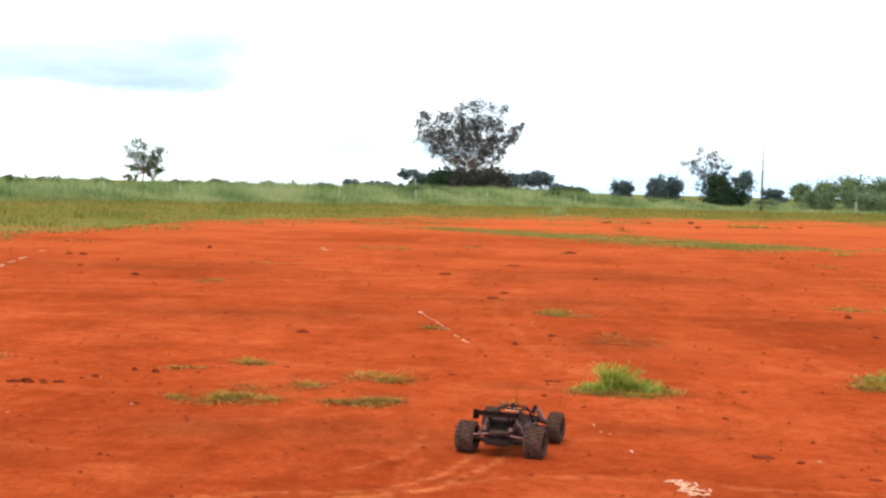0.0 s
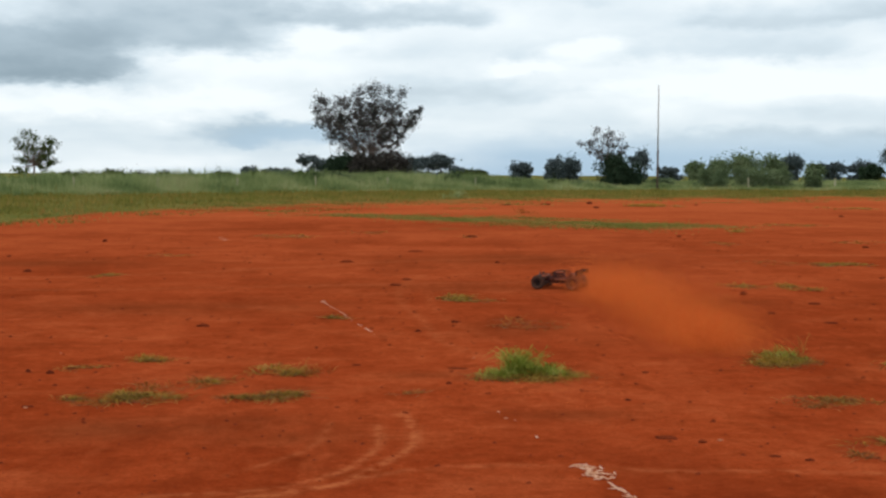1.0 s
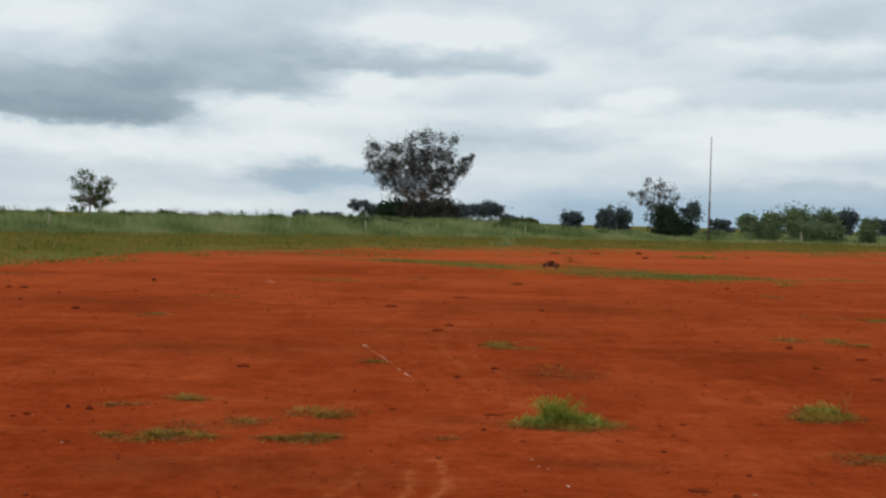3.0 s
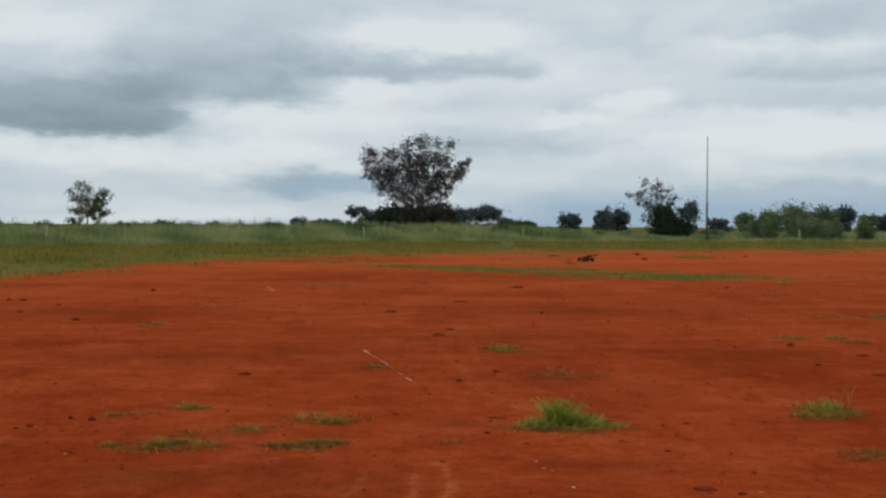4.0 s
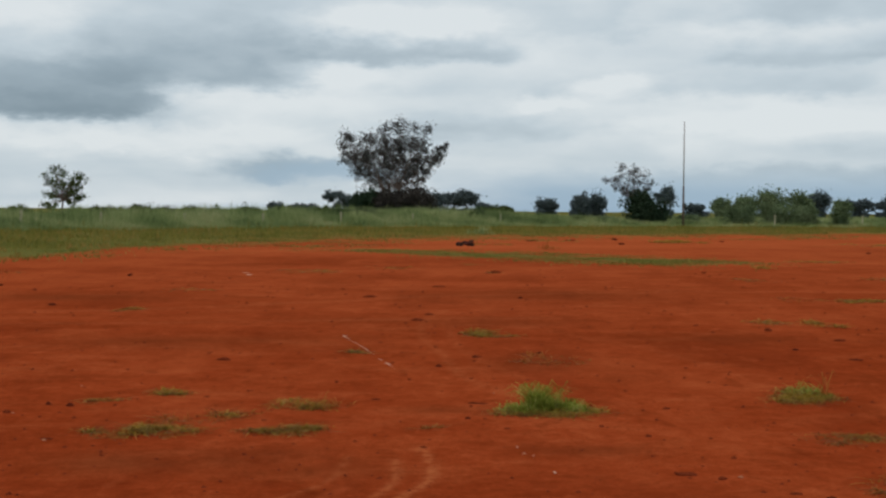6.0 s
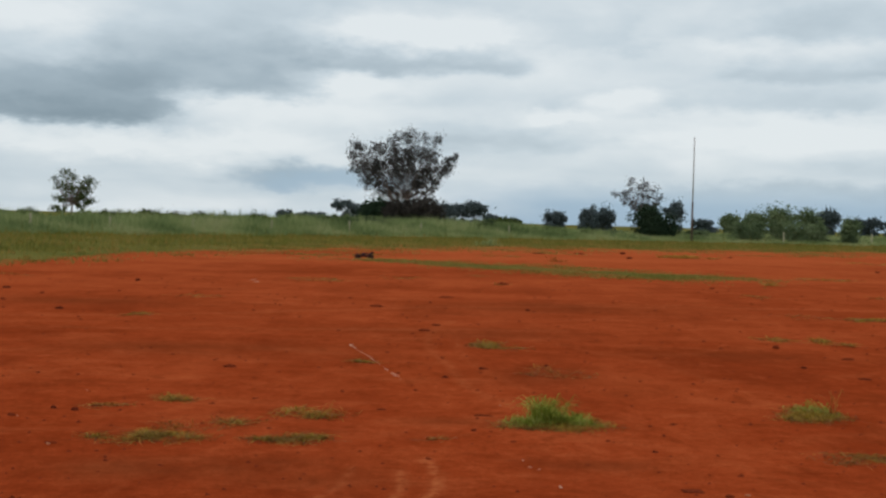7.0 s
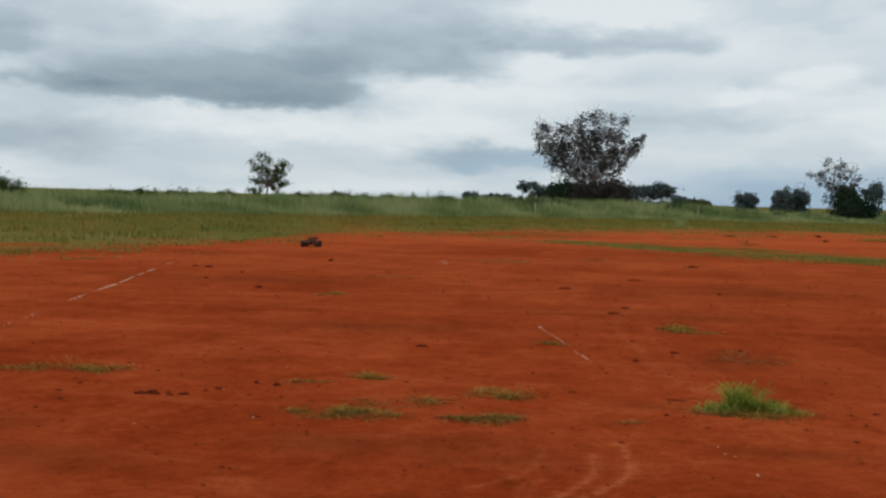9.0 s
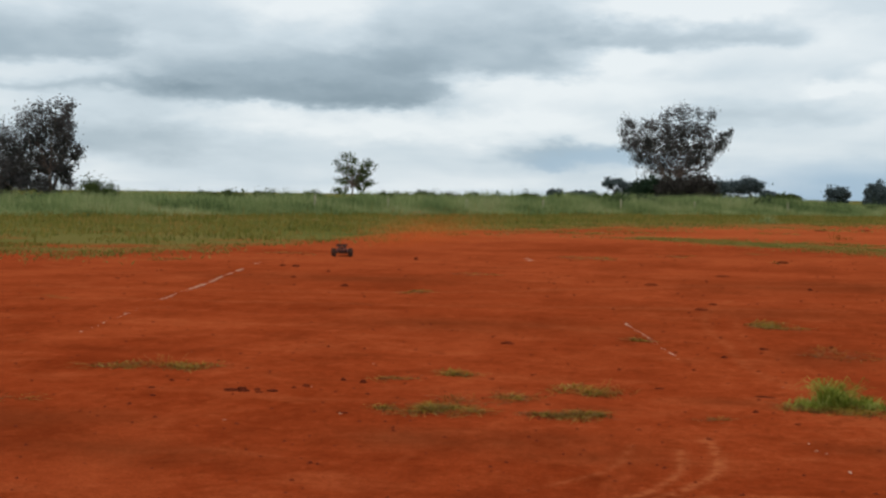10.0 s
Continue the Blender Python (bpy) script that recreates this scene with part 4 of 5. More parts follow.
CLODS = [  # x, y, length, depth, height, dark
    (-3.44, 8.36, 0.13, 0.10, 0.040, 1), (-3.33, 8.34, 0.10, 0.08, 0.035, 1), (-3.38, 8.43, 0.08, 0.07, 0.045, 1), (-3.25, 8.40, 0.06, 0.06, 0.04, 0), (-2.95, 8.62, 0.07, 0.05, 0.04, 0), (-2.60, 8.95, 0.06, 0.05, 0.05, 1), (-3.12, 8.37, 0.10, 0.07, 0.035, 1), (-3.02, 8.55, 0.05, 0.04, 0.02, 1), (-3.20, 8.30, 0.06, 0.05, 0.02, 1),
    (-4.01, 8.23, 0.06, 0.05, 0.02, 1), (-3.85, 7.92, 0.06, 0.05, 0.02, 1), (-4.02, 8.60, 0.045, 0.04, 0.03, 1), (-2.78, 9.02, 0.05, 0.05, 0.05, 1), (-2.50, 9.17, 0.10, 0.06, 0.02, 1), (-1.94, 11.73, 0.14, 0.10, 0.06, 0),
    (0.40, 9.22, 0.16, 0.07, 0.02, 1), (0.30, 8.47, 0.045, 0.04, 0.03, 1), (1.45, 7.87, 0.05, 0.05, 0.025, 1), (1.78, 8.95, 0.06, 0.05, 0.02, 1), (4.25, 11.98, 0.16, 0.09, 0.03, 1), (4.72, 13.85, 0.16, 0.10, 0.05, 0),
    (4.23, 15.03, 0.14, 0.12, 0.07, 0), (0.49, 11.98, 0.09, 0.07, 0.04, 1), (0.12, 11.32, 0.07, 0.06, 0.04, 1), (-0.38, 9.36, 0.09, 0.05, 0.02, 1), (-0.12, 16.07, 0.26, 0.16, 0.05, 0), (0.03, 16.9, 0.20, 0.14, 0.05, 0),
    (1.60, 28.5, 0.40, 0.3, 0.12, 0), (-0.95, 20.4, 0.34, 0.25, 0.06, 0), (0.22, 23.2, 0.45, 0.3, 0.05, 0), (1.56, 20.3, 0.12, 0.10, 0.07, 1), (-5.58, 18.2, 0.20, 0.15, 0.07, 1), (-6.40, 26.3, 0.16, 0.14, 0.12, 1), (-7.95, 22.7, 0.22, 0.2, 0.08, 1),
    (-8.30, 22.9, 0.2, 0.2, 0.05, 1), (-6.95, 19.7, 0.14, 0.12, 0.06, 0), (-6.9, 21.5, 0.12, 0.1, 0.06, 0), (1.46, 6.72, 0.16, 0.10, 0.03, 0), (1.62, 6.58, 0.06, 0.05, 0.03, 0), (1.92, 6.24, 0.07, 0.05, 0.02, 0), (2.08, 6.17, 0.06, 0.05, 0.02, 1),
    (7.1, 60.5, 0.9, 0.6, 0.14, 0), (9.6, 62.5, 0.5, 0.4, 0.22, 1), (8.6, 54.0, 0.4, 0.3, 0.18, 1), (5.0, 58.8, 0.9, 0.5, 0.10, 1), (14.5, 60.0, 0.4, 0.3, 0.1, 1), (16.0, 44.0, 0.3, 0.3, 0.1, 1), (14.8, 34.5, 0.25, 0.2, 0.1, 1), (9.6, 25.0, 0.2, 0.2, 0.08, 1),
    (12.6, 26.5, 0.25, 0.2, 0.08, 0), (6.6, 29.0, 0.2, 0.15, 0.07, 0), (0.55, 8.08, 0.05, 0.04, 0.02, 0), (-1.1, 8.35, 0.05, 0.04, 0.015, 0), (3.9, 12.8, 0.08, 0.07, 0.04, 1), (1.15, 12.35, 0.06, 0.05, 0.04, 1), (-2.36, 7.62, 0.10, 0.05, 0.02, 0),
]
for k, (x, y, a, b, h, dark) in enumerate(CLODS):
    clod(x, y, a * (0.8 if y < 14 else 0.6), b * 0.7, h * 0.7, CLOD if dark else RUSTY, 400 + k, "small dark clod lying on red earth" if dark else "small red-brown clod lying on red earth")
for k, (x, y, a) in enumerate([(-3.0, 7.18, 0.022), (0.60, 7.28, 0.024), (0.65, 7.22, 0.018), (-2.36, 7.58, 0.03), (0.55, 9.75, 0.02), (1.73, 6.62, 0.03), (-2.80, 9.95, 0.02), (-2.9, 8.6, 0.018)]):
    ob = clod(x, y, a, a * 0.7, a * 0.5, STONE, 500 + k, "small pale stone lying on red earth")
    tagged(ob, category="stone", group="pale stones on the bare earth")


def crumbs():
    """Loose grit and small crumbs that nobody could count."""
    r = np.random.default_rng(77)
    verts, faces = [], []
    for _ in range(5000):
        d = 4.2 + 26 * r.random() ** 1.7
        a = math.radians(r.uniform(-36, 30))
        x, y = d * math.sin(a), d * math.cos(a)
        if patchy(x, y, 0.7) < -0.1 and r.random() < 0.7:
            continue
        s = 0.003 + 0.011 * r.random() ** 3 * (1 + d / 14)
        z, o = relief(x, y), len(verts)
        for q in range(4):
            w = q * math.pi / 2 + r.uniform(-0.4, 0.4)
            verts.append((x + s * 1.3 * math.cos(w), y + s * math.sin(w), z - 0.002))
        verts.append((x + r.normal(0, s * 0.3), y, z + s * r.uniform(0.5, 0.9)))
        faces += [(o, o + 1, o + 4), (o + 1, o + 2, o + 4), (o + 2, o + 3, o + 4), (o + 3, o, o + 4)]
    tagged(mesh_object("loose_grit", verts, faces, RUSTY), "loose red-brown grit on the bare earth", "grit", kind="stuff")


crumbs()


# ---------------------------------------------------------------- the model buggy
def box(bm, at, size, turn=(0, 0, 0), taper=1.0, round_off=0.0):
    made = bmesh.ops.create_cube(bm, size=1)["verts"]
    m = pose(*at, *turn)
    for v in made:
        k = taper if v.co.z > 0 else 1.0
        v.co = m @ Vector((v.co.x * size[0] * k, v.co.y * size[1] * k, v.co.z * size[2]))
    if round_off:
        edges = list({e for v in made for e in v.link_edges})
        bmesh.ops.bevel(bm, geom=edges, offset=round_off, segments=2, affect="EDGES")


def rods(rows, sides=7):
    """Bent rods: rows of points and a radius."""
    return joined([tube(points, [radius] * len(points), sides) for points, radius in rows])


def lathe(profile, steps=28):
    """A round body about the x axis from rows of x and radius."""
    verts, faces = [], []
    n = len(profile)
    for s in range(steps):
        a = 2 * math.pi * s / steps
        verts += [(x, r * math.cos(a), r * math.sin(a)) for x, r in profile]
    for s in range(steps):
        for i in range(n - 1):
            a, b = s * n + i, ((s + 1) % steps) * n + i
            faces.append((a, b, b + 1, a + 1))
    return verts, faces


def wheel(buggy, x, y, radius, width):
    hub = new("wheel")
    hub.parent = buggy
    hub.matrix_local = pose(x, y, radius)
    h = width / 2
    v, f = lathe([(-h * 0.72, radius * 0.55), (-h * 0.98, radius * 0.70), (-h, radius * 0.86), (-h * 0.8, radius * 0.96), (0, radius * 0.98), (h * 0.8, radius * 0.96),
                  (h, radius * 0.86), (h * 0.98, radius * 0.70), (h * 0.72, radius * 0.55)])
    lugs = bmesh.new()
    for s in range(22):
        for k in range(3):
            a = 2 * math.pi * (s + 0.5 * (k % 2)) / 22
            box(lugs, ((k - 1) * width * 0.30, radius * 0.975 * math.cos(a), radius * 0.975 * math.sin(a)), (width * 0.22, 0.013, 0.014), (math.degrees(a) - 90 + 90, 0, 0))
    lugs.verts.ensure_lookup_table()
    lv = [tuple(q.co) for q in lugs.verts]
    lf = [tuple(q.index for q in face.verts) for face in lugs.faces]
    lugs.free()
    mesh_object("tyre", *joined([(v, f), (lv, lf)]), RUBBER, hub, "knobbly dust-covered tyre")
    out = 1 if x > 0 else -1
    rim = [lathe([(-h * 0.7, radius * 0.57), (-h * 0.7, radius * 0.50), (out * h * 0.25, radius * 0.46), (out * h * 0.3, radius * 0.16), (out * h * 0.55, radius * 0.14), (out * h * 0.55, 0.001)]),
           lathe([(h * 0.7, radius * 0.57), (h * 0.7, radius * 0.50), (out * h * 0.25, radius * 0.46)])]
    for s in range(6):
        a = 2 * math.pi * s / 6
        rim.append(tube([(out * h * 0.42, radius * 0.12 * math.cos(a), radius * 0.12 * math.sin(a)), (out * h * 0.5, radius * 0.5 * math.cos(a), radius * 0.5 * math.sin(a))], [0.010, 0.008], 6))
    mesh_object("rim", *joined(rim), PLASTIC, hub, "black spoked rim")
    return hub


def shock(buggy, low, top):
    low, top = Vector(low), Vector(top)
    damper = mesh_object("shock_absorber", *tube([low, low.lerp(top, 0.5), low.lerp(top, 0.51), top], [0.005, 0.005, 0.012, 0.012], 10), ALLOY, buggy, "dull alloy shock absorber", True)
    way, turn = (top - low), (top - low).to_track_quat("Z", "X")
    coil = [low + way * (0.15 + 0.7 * i / 60) + turn @ Vector((0.016 * math.cos(i * 0.75), 0.016 * math.sin(i * 0.75), 0)) for i in range(61)]
    mesh_object("spring", *tube(coil, [0.0032] * 61, 5), PALE, damper, "dull pinkish coil spring", True)


def build_buggy():
    buggy = new("radio_controlled_buggy")
    bm = bmesh.new()
    box(bm, (0, -0.02, 0.075), (0.17, 0.62, 0.014), round_off=0.004)
    box(bm, (0, 0.325, 0.092), (0.12, 0.10, 0.012), (18, 0, 0), round_off=0.003)
    part("chassis_plate", bm, ALLOY, buggy, "dull alloy chassis plate")
    bm = bmesh.new()
    box(bm, (0, -0.02, 0.115), (0.16, 0.42, 0.07), taper=0.85, round_off=0.012)
    box(bm, (0, 0.23, 0.125), (0.13, 0.20, 0.055), (-8, 0, 0), taper=0.75, round_off=0.012)
    box(bm, (0, 0.02, 0.172), (0.13, 0.20, 0.06), taper=0.72, round_off=0.014)
    box(bm, (0.085, -0.05, 0.115), (0.05, 0.30, 0.05), (0, 12, 0), taper=0.8, round_off=0.01)
    box(bm, (-0.085, -0.05, 0.115), (0.05, 0.30, 0.05), (0, -12, 0), taper=0.8, round_off=0.01)
    part("body_shell", bm, SHELL, buggy, "dark maroon body shell", True)
    for s in (-1, 1):
        bm = bmesh.new()
        box(bm, (s * 0.045, 0.24, 0.160), (0.028, 0.17, 0.006), (-10, s * 6, 0), round_off=0.002)
        part("bonnet_stripe", bm, ACCENT, buggy, "orange stripe")
        bm = bmesh.new()
        box(bm, (s * 0.112, -0.03, 0.128), (0.006, 0.17, 0.026), (0, s * 14, 0), round_off=0.002)
        part("side_panel", bm, PALE, buggy, "pale side panel")
    bm = bmesh.new()
    box(bm, (0, 0.0, 0.208), (0.085, 0.12, 0.010), round_off=0.003)
    part("roof_panel", bm, ACCENT, buggy, "orange roof panel")
    cage = []
    for s in (-1, 1):
        cage.append(([(s * 0.075, 0.20, 0.12), (s * 0.07, 0.11, 0.20), (s * 0.062, 0.06, 0.225), (s * 0.062, -0.08, 0.228), (s * 0.07, -0.20, 0.17), (s * 0.07, -0.30, 0.12)], 0.006))
        cage.append(([(s * 0.085, -0.02, 0.10), (s * 0.062, -0.08, 0.228)], 0.005))
    for y, z, w in ((0.06, 0.225, 0.062), (-0.08, 0.228, 0.062), (-0.20, 0.17, 0.07), (0.11, 0.20, 0.07)):
        cage.append(([(-w, y, z), (w, y, z)], 0.005))
    mesh_object("roll_cage", *rods(cage), PLASTIC, buggy, "black tubular roll cage", True)
    bm = bmesh.new()
    box(bm, (0, -0.22, 0.125), (0.12, 0.13, 0.085), round_off=0.010)
    for k in range(6):
        box(bm, (0, -0.27 + k * 0.02, 0.175), (0.09, 0.006, 0.030))
    part("engine", bm, PLASTIC, buggy, "black finned engine")
    bm = bmesh.new()
    box(bm, (0, -0.275, 0.118), (0.150, 0.11, 0.090), taper=0.8, round_off=0.012)
    box(bm, (0, -0.335, 0.100), (0.050, 0.03, 0.050), round_off=0.010)
    part("rear_gearbox", bm, PLASTIC, buggy, "black rear gearbox", True)
    bm = bmesh.new()
    box(bm, (0, -0.20, 0.175), (0.135, 0.10, 0.055), taper=0.75, round_off=0.012)
    part("engine_cover", bm, SHELL, buggy, "dark maroon engine cover", True)
    for s in (-1, 1):
        mesh_object("turnbuckle", *rods([([(s * 0.045, -0.345, 0.128), (s * 0.165, -0.335, 0.112)], 0.0055)], 8), PALE, buggy, "pale turnbuckle rod", True)
        mesh_object("drive_shaft", *rods([([(s * 0.04, -0.315, 0.098), (s * 0.17, -0.310, 0.088)], 0.007)], 8), ALLOY, buggy, "dull steel drive shaft", True)
        bm = bmesh.new()
        box(bm, (s * 0.165, -0.300, 0.092), (0.026, 0.04, 0.060), round_off=0.006)
        part("hub_carrier", bm, ALLOY, buggy, "dull alloy hub carrier")
        bm = bmesh.new()
        box(bm, (s * 0.072, -0.352, 0.158), (0.020, 0.012, 0.020), round_off=0.003)
        part("tail_lens", bm, PALE, buggy, "small pale pinkish lens")
        mesh_object("mud_guard", *rods([([(s * 0.10, -0.20, 0.135), (s * 0.13, -0.10, 0.15), (s * 0.13, 0.05, 0.14), (s * 0.10, 0.16, 0.11)], 0.007)]), SHELL, buggy, "dark side rail", True)
    mesh_object("exhaust_pipe", *rods([([(0.03, -0.24, 0.15), (0.07, -0.30, 0.15), (0.06, -0.36, 0.14), (-0.04, -0.37, 0.135)], 0.014)], 10), ALLOY, buggy, "dull silver exhaust pipe", True)
    wing = bmesh.new()
    box(wing, (0, -0.325, 0.226), (0.25, 0.095, 0.007), (-14, 0, 0), round_off=0.002)
    box(wing, (0, -0.372, 0.247), (0.25, 0.022, 0.006), (-48, 0, 0), round_off=0.002)
    wing = part("rear_wing", wing, PLASTIC, buggy, "black rear wing")
    for s in (-1, 1):
        bm = bmesh.new()
        box(bm, (s * 0.128, -0.335, 0.226), (0.005, 0.125, 0.055), (-8, 0, 0), round_off=0.002)
        part("end_plate", bm, PLASTIC, wing)
        mesh_object("wing_stay", *rods([([(s * 0.05, -0.27, 0.14), (s * 0.05, -0.315, 0.215)], 0.006)]), PLASTIC, wing, "", True)
    for y, z in ((0.40, 0.105), (-0.36, 0.085)):
        bm = bmesh.new()
        box(bm, (0, y, z), (0.20 if y > 0 else 0.15, 0.035, 0.035), (10 if y > 0 else -10, 0, 0), round_off=0.010)
        part("bumper", bm, PLASTIC, buggy, "black plastic bumper")
    for s in (-1, 1):
        for y, reach in ((0.28, 0.185), (-0.265, 0.180)):
            mesh_object("suspension_arm", *rods([([(s * 0.05, y + 0.04, 0.078), (s * reach, y, 0.078)], 0.009), ([(s * 0.05, y - 0.04, 0.078), (s * reach, y, 0.078)], 0.009),
                                                 ([(s * 0.05, y, 0.120), (s * reach, y, 0.105)], 0.005)]), PLASTIC, buggy, "", True)
            shock(buggy, (s * 0.14, y + 0.018, 0.085), (s * 0.062, y + 0.018, 0.195))
        bm = bmesh.new()
        box(bm, (s * 0.055, 0.285, 0.165), (0.022, 0.010, 0.085), (0, s * 20, 0), round_off=0.003)
        part("shock_tower", bm, PLASTIC, buggy)
        bm = bmesh.new()
        box(bm, (s * 0.055, -0.262, 0.165), (0.022, 0.010, 0.085), (0, s * 20, 0), round_off=0.003)
        part("shock_tower", bm, PLASTIC, buggy)
    mesh_object("aerial", *tube([(0.05, -0.12, 0.15), (0.052, -0.13, 0.28), (0.055, -0.16, 0.36)], [0.002, 0.0018, 0.0012], 5), PLASTIC, buggy, "thin black aerial", True)
    wheels = [wheel(buggy, s * 0.192, y, 0.085, w) for s in (-1, 1) for y, w in ((0.28, 0.082), (-0.265, 0.105))]
    for ob in buggy.children_recursive:  # short wheelbase
        if ob.type == "MESH" and ob.name.split(".")[0] not in ("tyre", "rim"):
            for v in ob.data.vertices:
                v.co.y *= 0.86
    for w in wheels:
        w.location.y *= 0.86
    return tagged(buggy, "dusty dark radio-controlled off-road buggy with knobbly tyres", "model car"), wheels


BUGGY, WHEELS = build_buggy()


# ---------------------------------------------------------------- dust thrown up by the buggy
def dust_puff(rx, ry, rz, grains, size, seed):
    rng = np.random.default_rng(seed)
    at = rng.normal(0, 1, (grains, 3)) * [rx, ry, rz]
    q = rng.normal(0, 1, (grains, 3, 3)) * size
    verts = (at[:, None] + q).reshape(-1, 3)
    faces = np.arange(3 * grains).reshape(-1, 3)
    ob = mesh_object("dust_puff", verts, faces, DUST)
    return tagged(ob, "thin puff of red dust hanging behind the buggy", "dust", kind="stuff")


PUFFS = [  # start, end, place, half sizes, grains, grain size, drift x, rise
    (0.02, 0.70, (0.30, 7.1), (0.30, 0.25, 0.06), 27900, 0.0014, 0.10, 0.06),
    (0.12, 0.80, (0.60, 7.6), (0.28, 0.25, 0.07), 31000, 0.0014, 0.15, 0.08),
    (0.22, 0.95, (0.85, 8.3), (0.28, 0.25, 0.08), 27900, 0.0014, 0.18, 0.10),
    (0.38, 1.40, (2.15, 10.1), (0.22, 0.26, 0.10), 112000, 0.0016, 0.60, 0.16),
    (0.42, 1.55, (2.25, 10.6), (0.26, 0.34, 0.12), 118000, 0.0016, 0.62, 0.20),
    (0.50, 1.70, (2.32, 11.2), (0.26, 0.40, 0.14), 96000, 0.0016, 0.42, 0.26),
    (0.60, 1.95, (2.30, 12.2), (0.22, 0.45, 0.15), 90000, 0.0017, 0.34, 0.30),
    (0.72, 2.20, (2.32, 13.2), (0.24, 0.50, 0.15), 105000, 0.0017, 0.28, 0.32),
    (0.85, 2.35, (2.35, 14.3), (0.24, 0.55, 0.16), 100000, 0.0018, 0.24, 0.32),
    (1.02, 2.50, (2.20, 15.8), (0.30, 0.75, 0.16), 78000, 0.0020, 0.25, 0.28),
    (1.22, 2.60, (1.80, 18.2), (0.36, 1.10, 0.16), 62000, 0.0022, 0.25, 0.26),
    (1.50, 2.80, (1.40, 21.2), (0.40, 1.30, 0.16), 44000, 0.0027, 0.25, 0.24),
    (1.95, 3.00, (1.10, 25.0), (0.45, 1.40, 0.15), 24800, 0.0029, 0.20, 0.22),
    (2.40, 3.40, (1.90, 31.0), (0.50, 1.40, 0.15), 21700, 0.0036, 0.20, 0.20),
    (2.90, 3.90, (3.20, 38.6), (0.50, 1.40, 0.16), 15500, 0.0042, 0.20, 0.20),
    (8.60, 10.0, (-8.1, 36.0), (0.80, 1.00, 0.24), 21700, 0.0041, 0.50, 0.42),
    (9.00, 10.0, (-8.3, 33.6), (0.65, 1.00, 0.22), 24800, 0.0041, 0.40, 0.40),
    (9.45, 10.0, (-8.5, 31.0), (0.55, 0.90, 0.18), 21700, 0.0036, 0.30, 0.30),
]
DUSTS = [dust_puff(*half, n, size, 900 + k) for k, (_, _, _, half, n, size, _, _) in enumerate(PUFFS)]


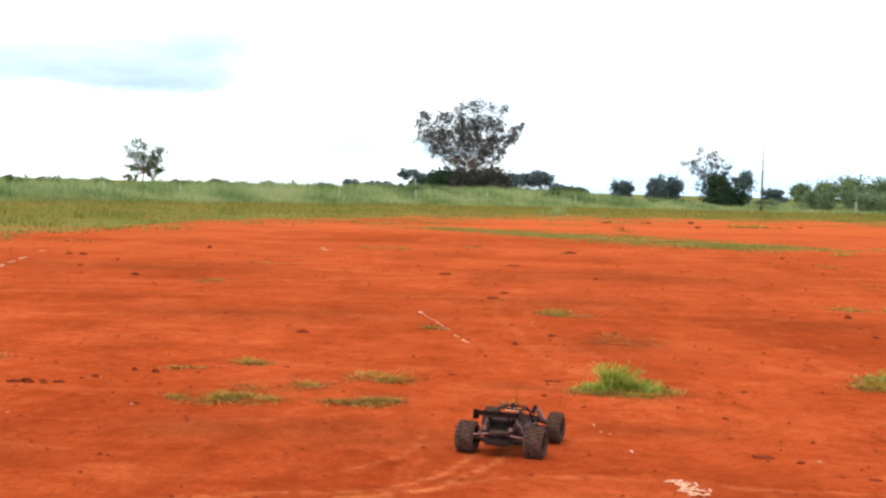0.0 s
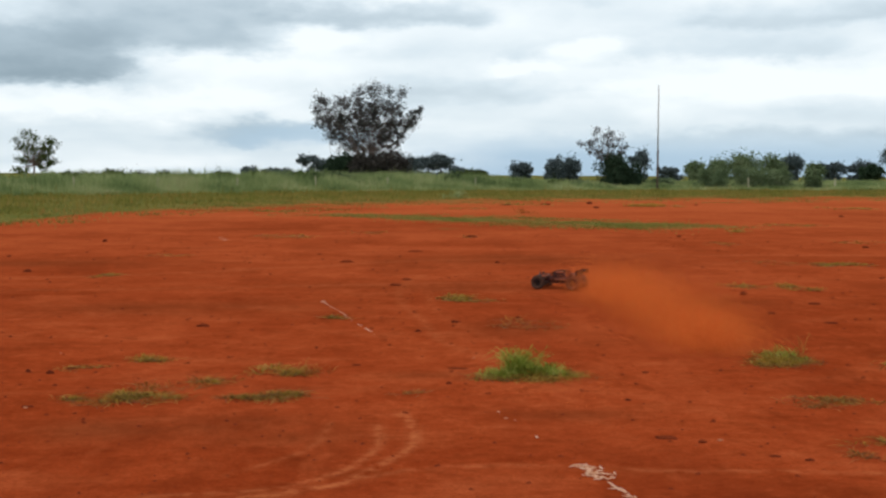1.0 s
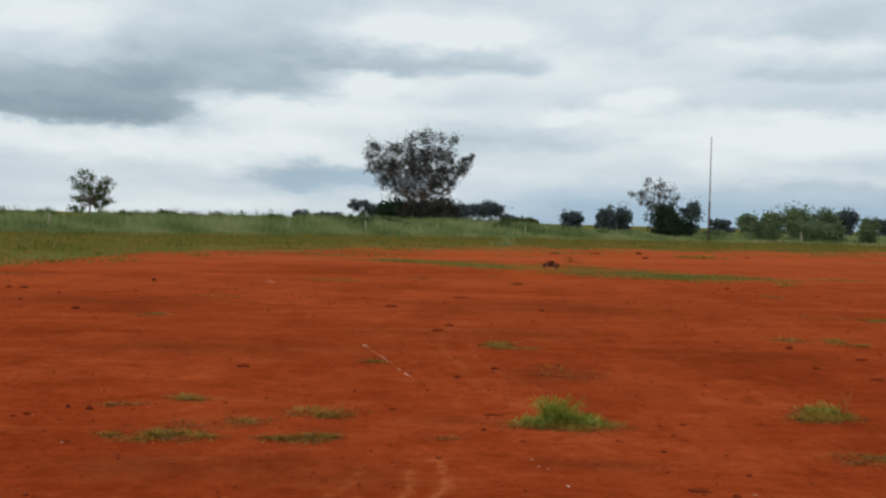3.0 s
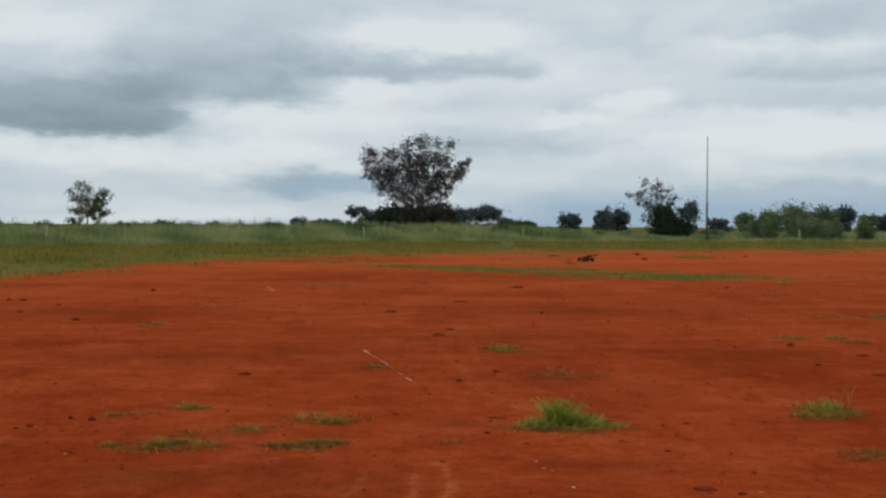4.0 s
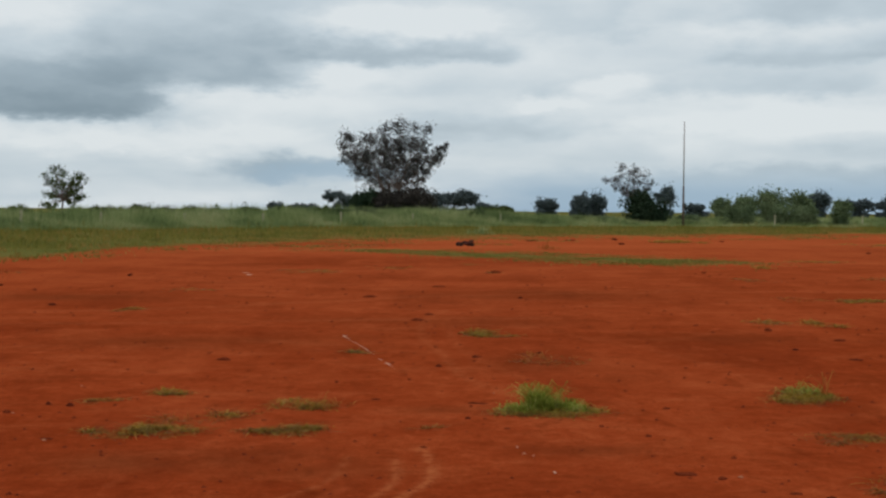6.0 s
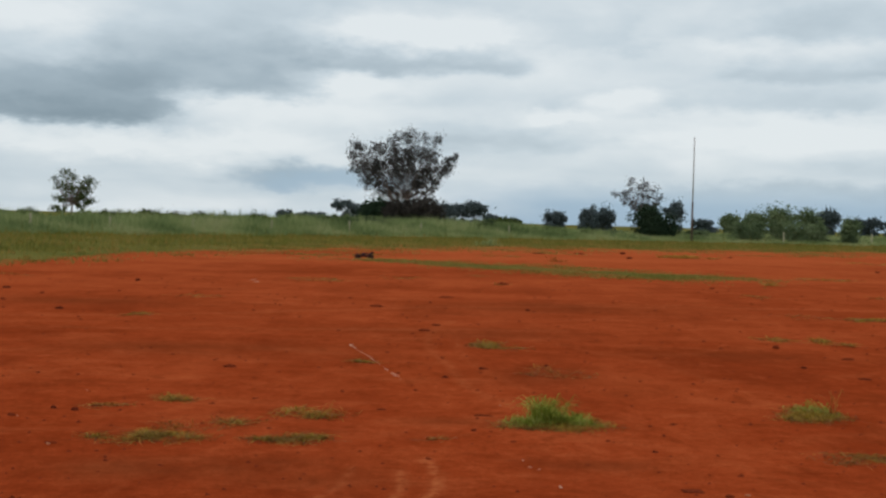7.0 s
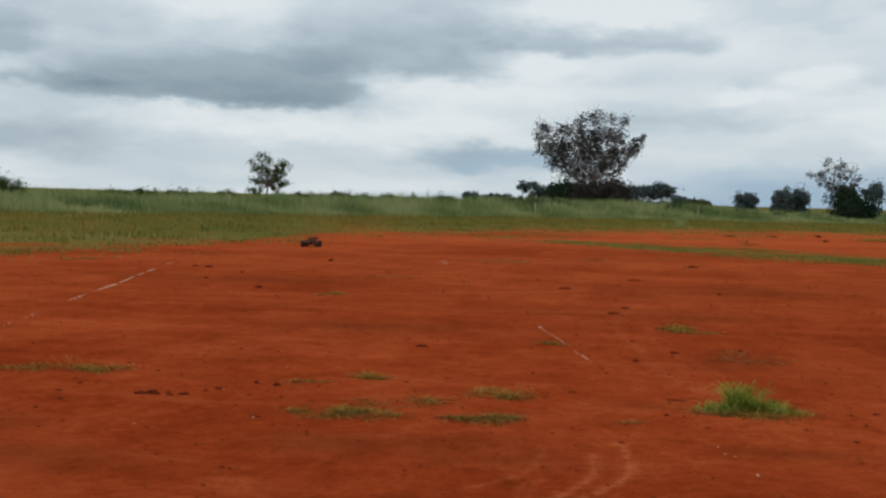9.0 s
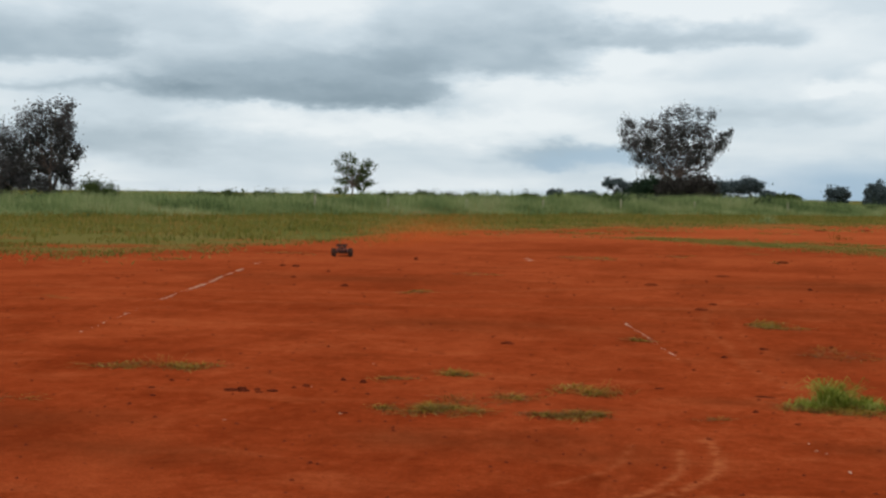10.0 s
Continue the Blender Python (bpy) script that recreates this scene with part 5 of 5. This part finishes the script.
# ---------------------------------------------------------------- what moves
COURSE = [  # seconds, x, y, height, nose turned to the left, nose up, lean
    (0.0, 0.06, 6.78, 0.0, -16, 0, 0), (0.1, 0.45, 7.60, 0.01, -14, 3, 3), (0.2, 0.90, 8.42, 0.0, -13, 2, 0), (0.3, 1.32, 9.25, 0.01, 8, 2, 5), (0.4, 1.60, 10.12, 0.02, 22, 2, 8),
    (0.5, 1.86, 11.0, 0.01, 36, 0, 6), (0.6, 2.04, 12.0, 0.0, 64, -2, 2), (0.8, 2.14, 13.9, 0.0, 82, 0, 0), (1.0, 2.02, 15.7, 0.0, 66, 0, 0), (1.2, 1.80, 17.4, 0.0, 52, 0, 2),
    (1.5, 1.24, 20.2, 0.0, 4, 0, 0), (1.8, 1.00, 23.6, 0.0, -12, 0, 0), (2.0, 1.06, 26.0, 0.0, -42, 0, 4), (2.2, 1.36, 28.3, 0.0, -52, 2, 0), (2.5, 1.92, 32.2, 0.16, -30, -34, 14),
    (2.7, 2.50, 35.0, 0.02, -22, 4, 0), (3.0, 3.28, 39.8, 0.0, -10, 0, 0), (3.5, 4.70, 46.0, 0.0, -16, 0, 0), (4.0, 5.60, 50.3, 0.0, 20, 0, 0), (4.3, 5.65, 51.5, 0.0, 55, 0, 0),
    (4.5, 5.46, 51.8, 0.0, 72, 0, 0), (5.0, 4.60, 51.9, 0.0, 88, 0, 0), (5.5, 3.50, 51.6, 0.0, 96, 0, 0), (6.2, 0.70, 48.8, 0.0, 112, 0, 0), (6.8, -1.60, 45.9, 0.0, 112, 0, 0), (7.0, -2.62, 44.8, 0.0, 102, 0, 0),
    (7.5, -5.20, 42.4, 0.0, 112, 0, 0), (8.0, -7.38, 39.4, 0.0, 132, 0, 0), (8.5, -8.42, 36.2, 0.0, 170, 0, 0), (9.0, -8.62, 33.1, 0.0, 182, 0, 0), (9.3, -8.70, 31.6, 0.0, 189, 0, 0), (9.7, -8.60, 29.3, 0.0, 196, 0, 0), (10.0, -8.33, 27.0, 0.0, 199, 0, 0),
]


def motions():
    rows = []
    for t, x, y, z, turn, nose, lean in COURSE:
        rows.append((t, pose(x, y, relief(x, y) + z) @ pose(0, 0, 0, 0, 0, turn) @ pose(0, 0, 0, nose, lean, 0)))
    walk(BUGGY, rows)
    ts = [r[0] for r in COURSE]
    for w in WHEELS:
        at, angle, last, rolled = w.location.copy(), 0.0, None, []
        for k in range(301):
            t = k / 30
            here = np.array([np.interp(t, ts, [r[1] for r in COURSE]), np.interp(t, ts, [r[2] for r in COURSE])])
            if last is not None:
                angle -= min(80.0, math.degrees(np.linalg.norm(here - last) / 0.085))
            last = here
            rolled.append((t, Matrix.Translation(at) @ pose(0, 0, 0, angle % 360 - 360)))
        walk(w, rolled)
    for ob, (start, end, (x, y), (_, _, rz), _, _, drift, rise) in zip(DUSTS, PUFFS):
        low = -3.5 * rz - 0.05
        grown = start + 0.18
        out = [(0.0, pose(x - 0.05, y, low))] if start > 0 else []
        out += [(start, pose(x - 0.05, y, low)), (grown, pose(x + 0.1 * drift, y, rise * 0.6))]
        if end < 10.0:
            out += [((grown + end) / 2, pose(x + 0.6 * drift, y, rise * 0.75)), (end, pose(x + drift, y, -0.6 * rz)), (end + 0.4, pose(x + 1.2 * drift, y, low)), (10.0, pose(x + 1.2 * drift, y, low - 0.01))]
        else:
            out += [(10.0, pose(x + drift, y, rise))]
        walk(ob, out)


motions()
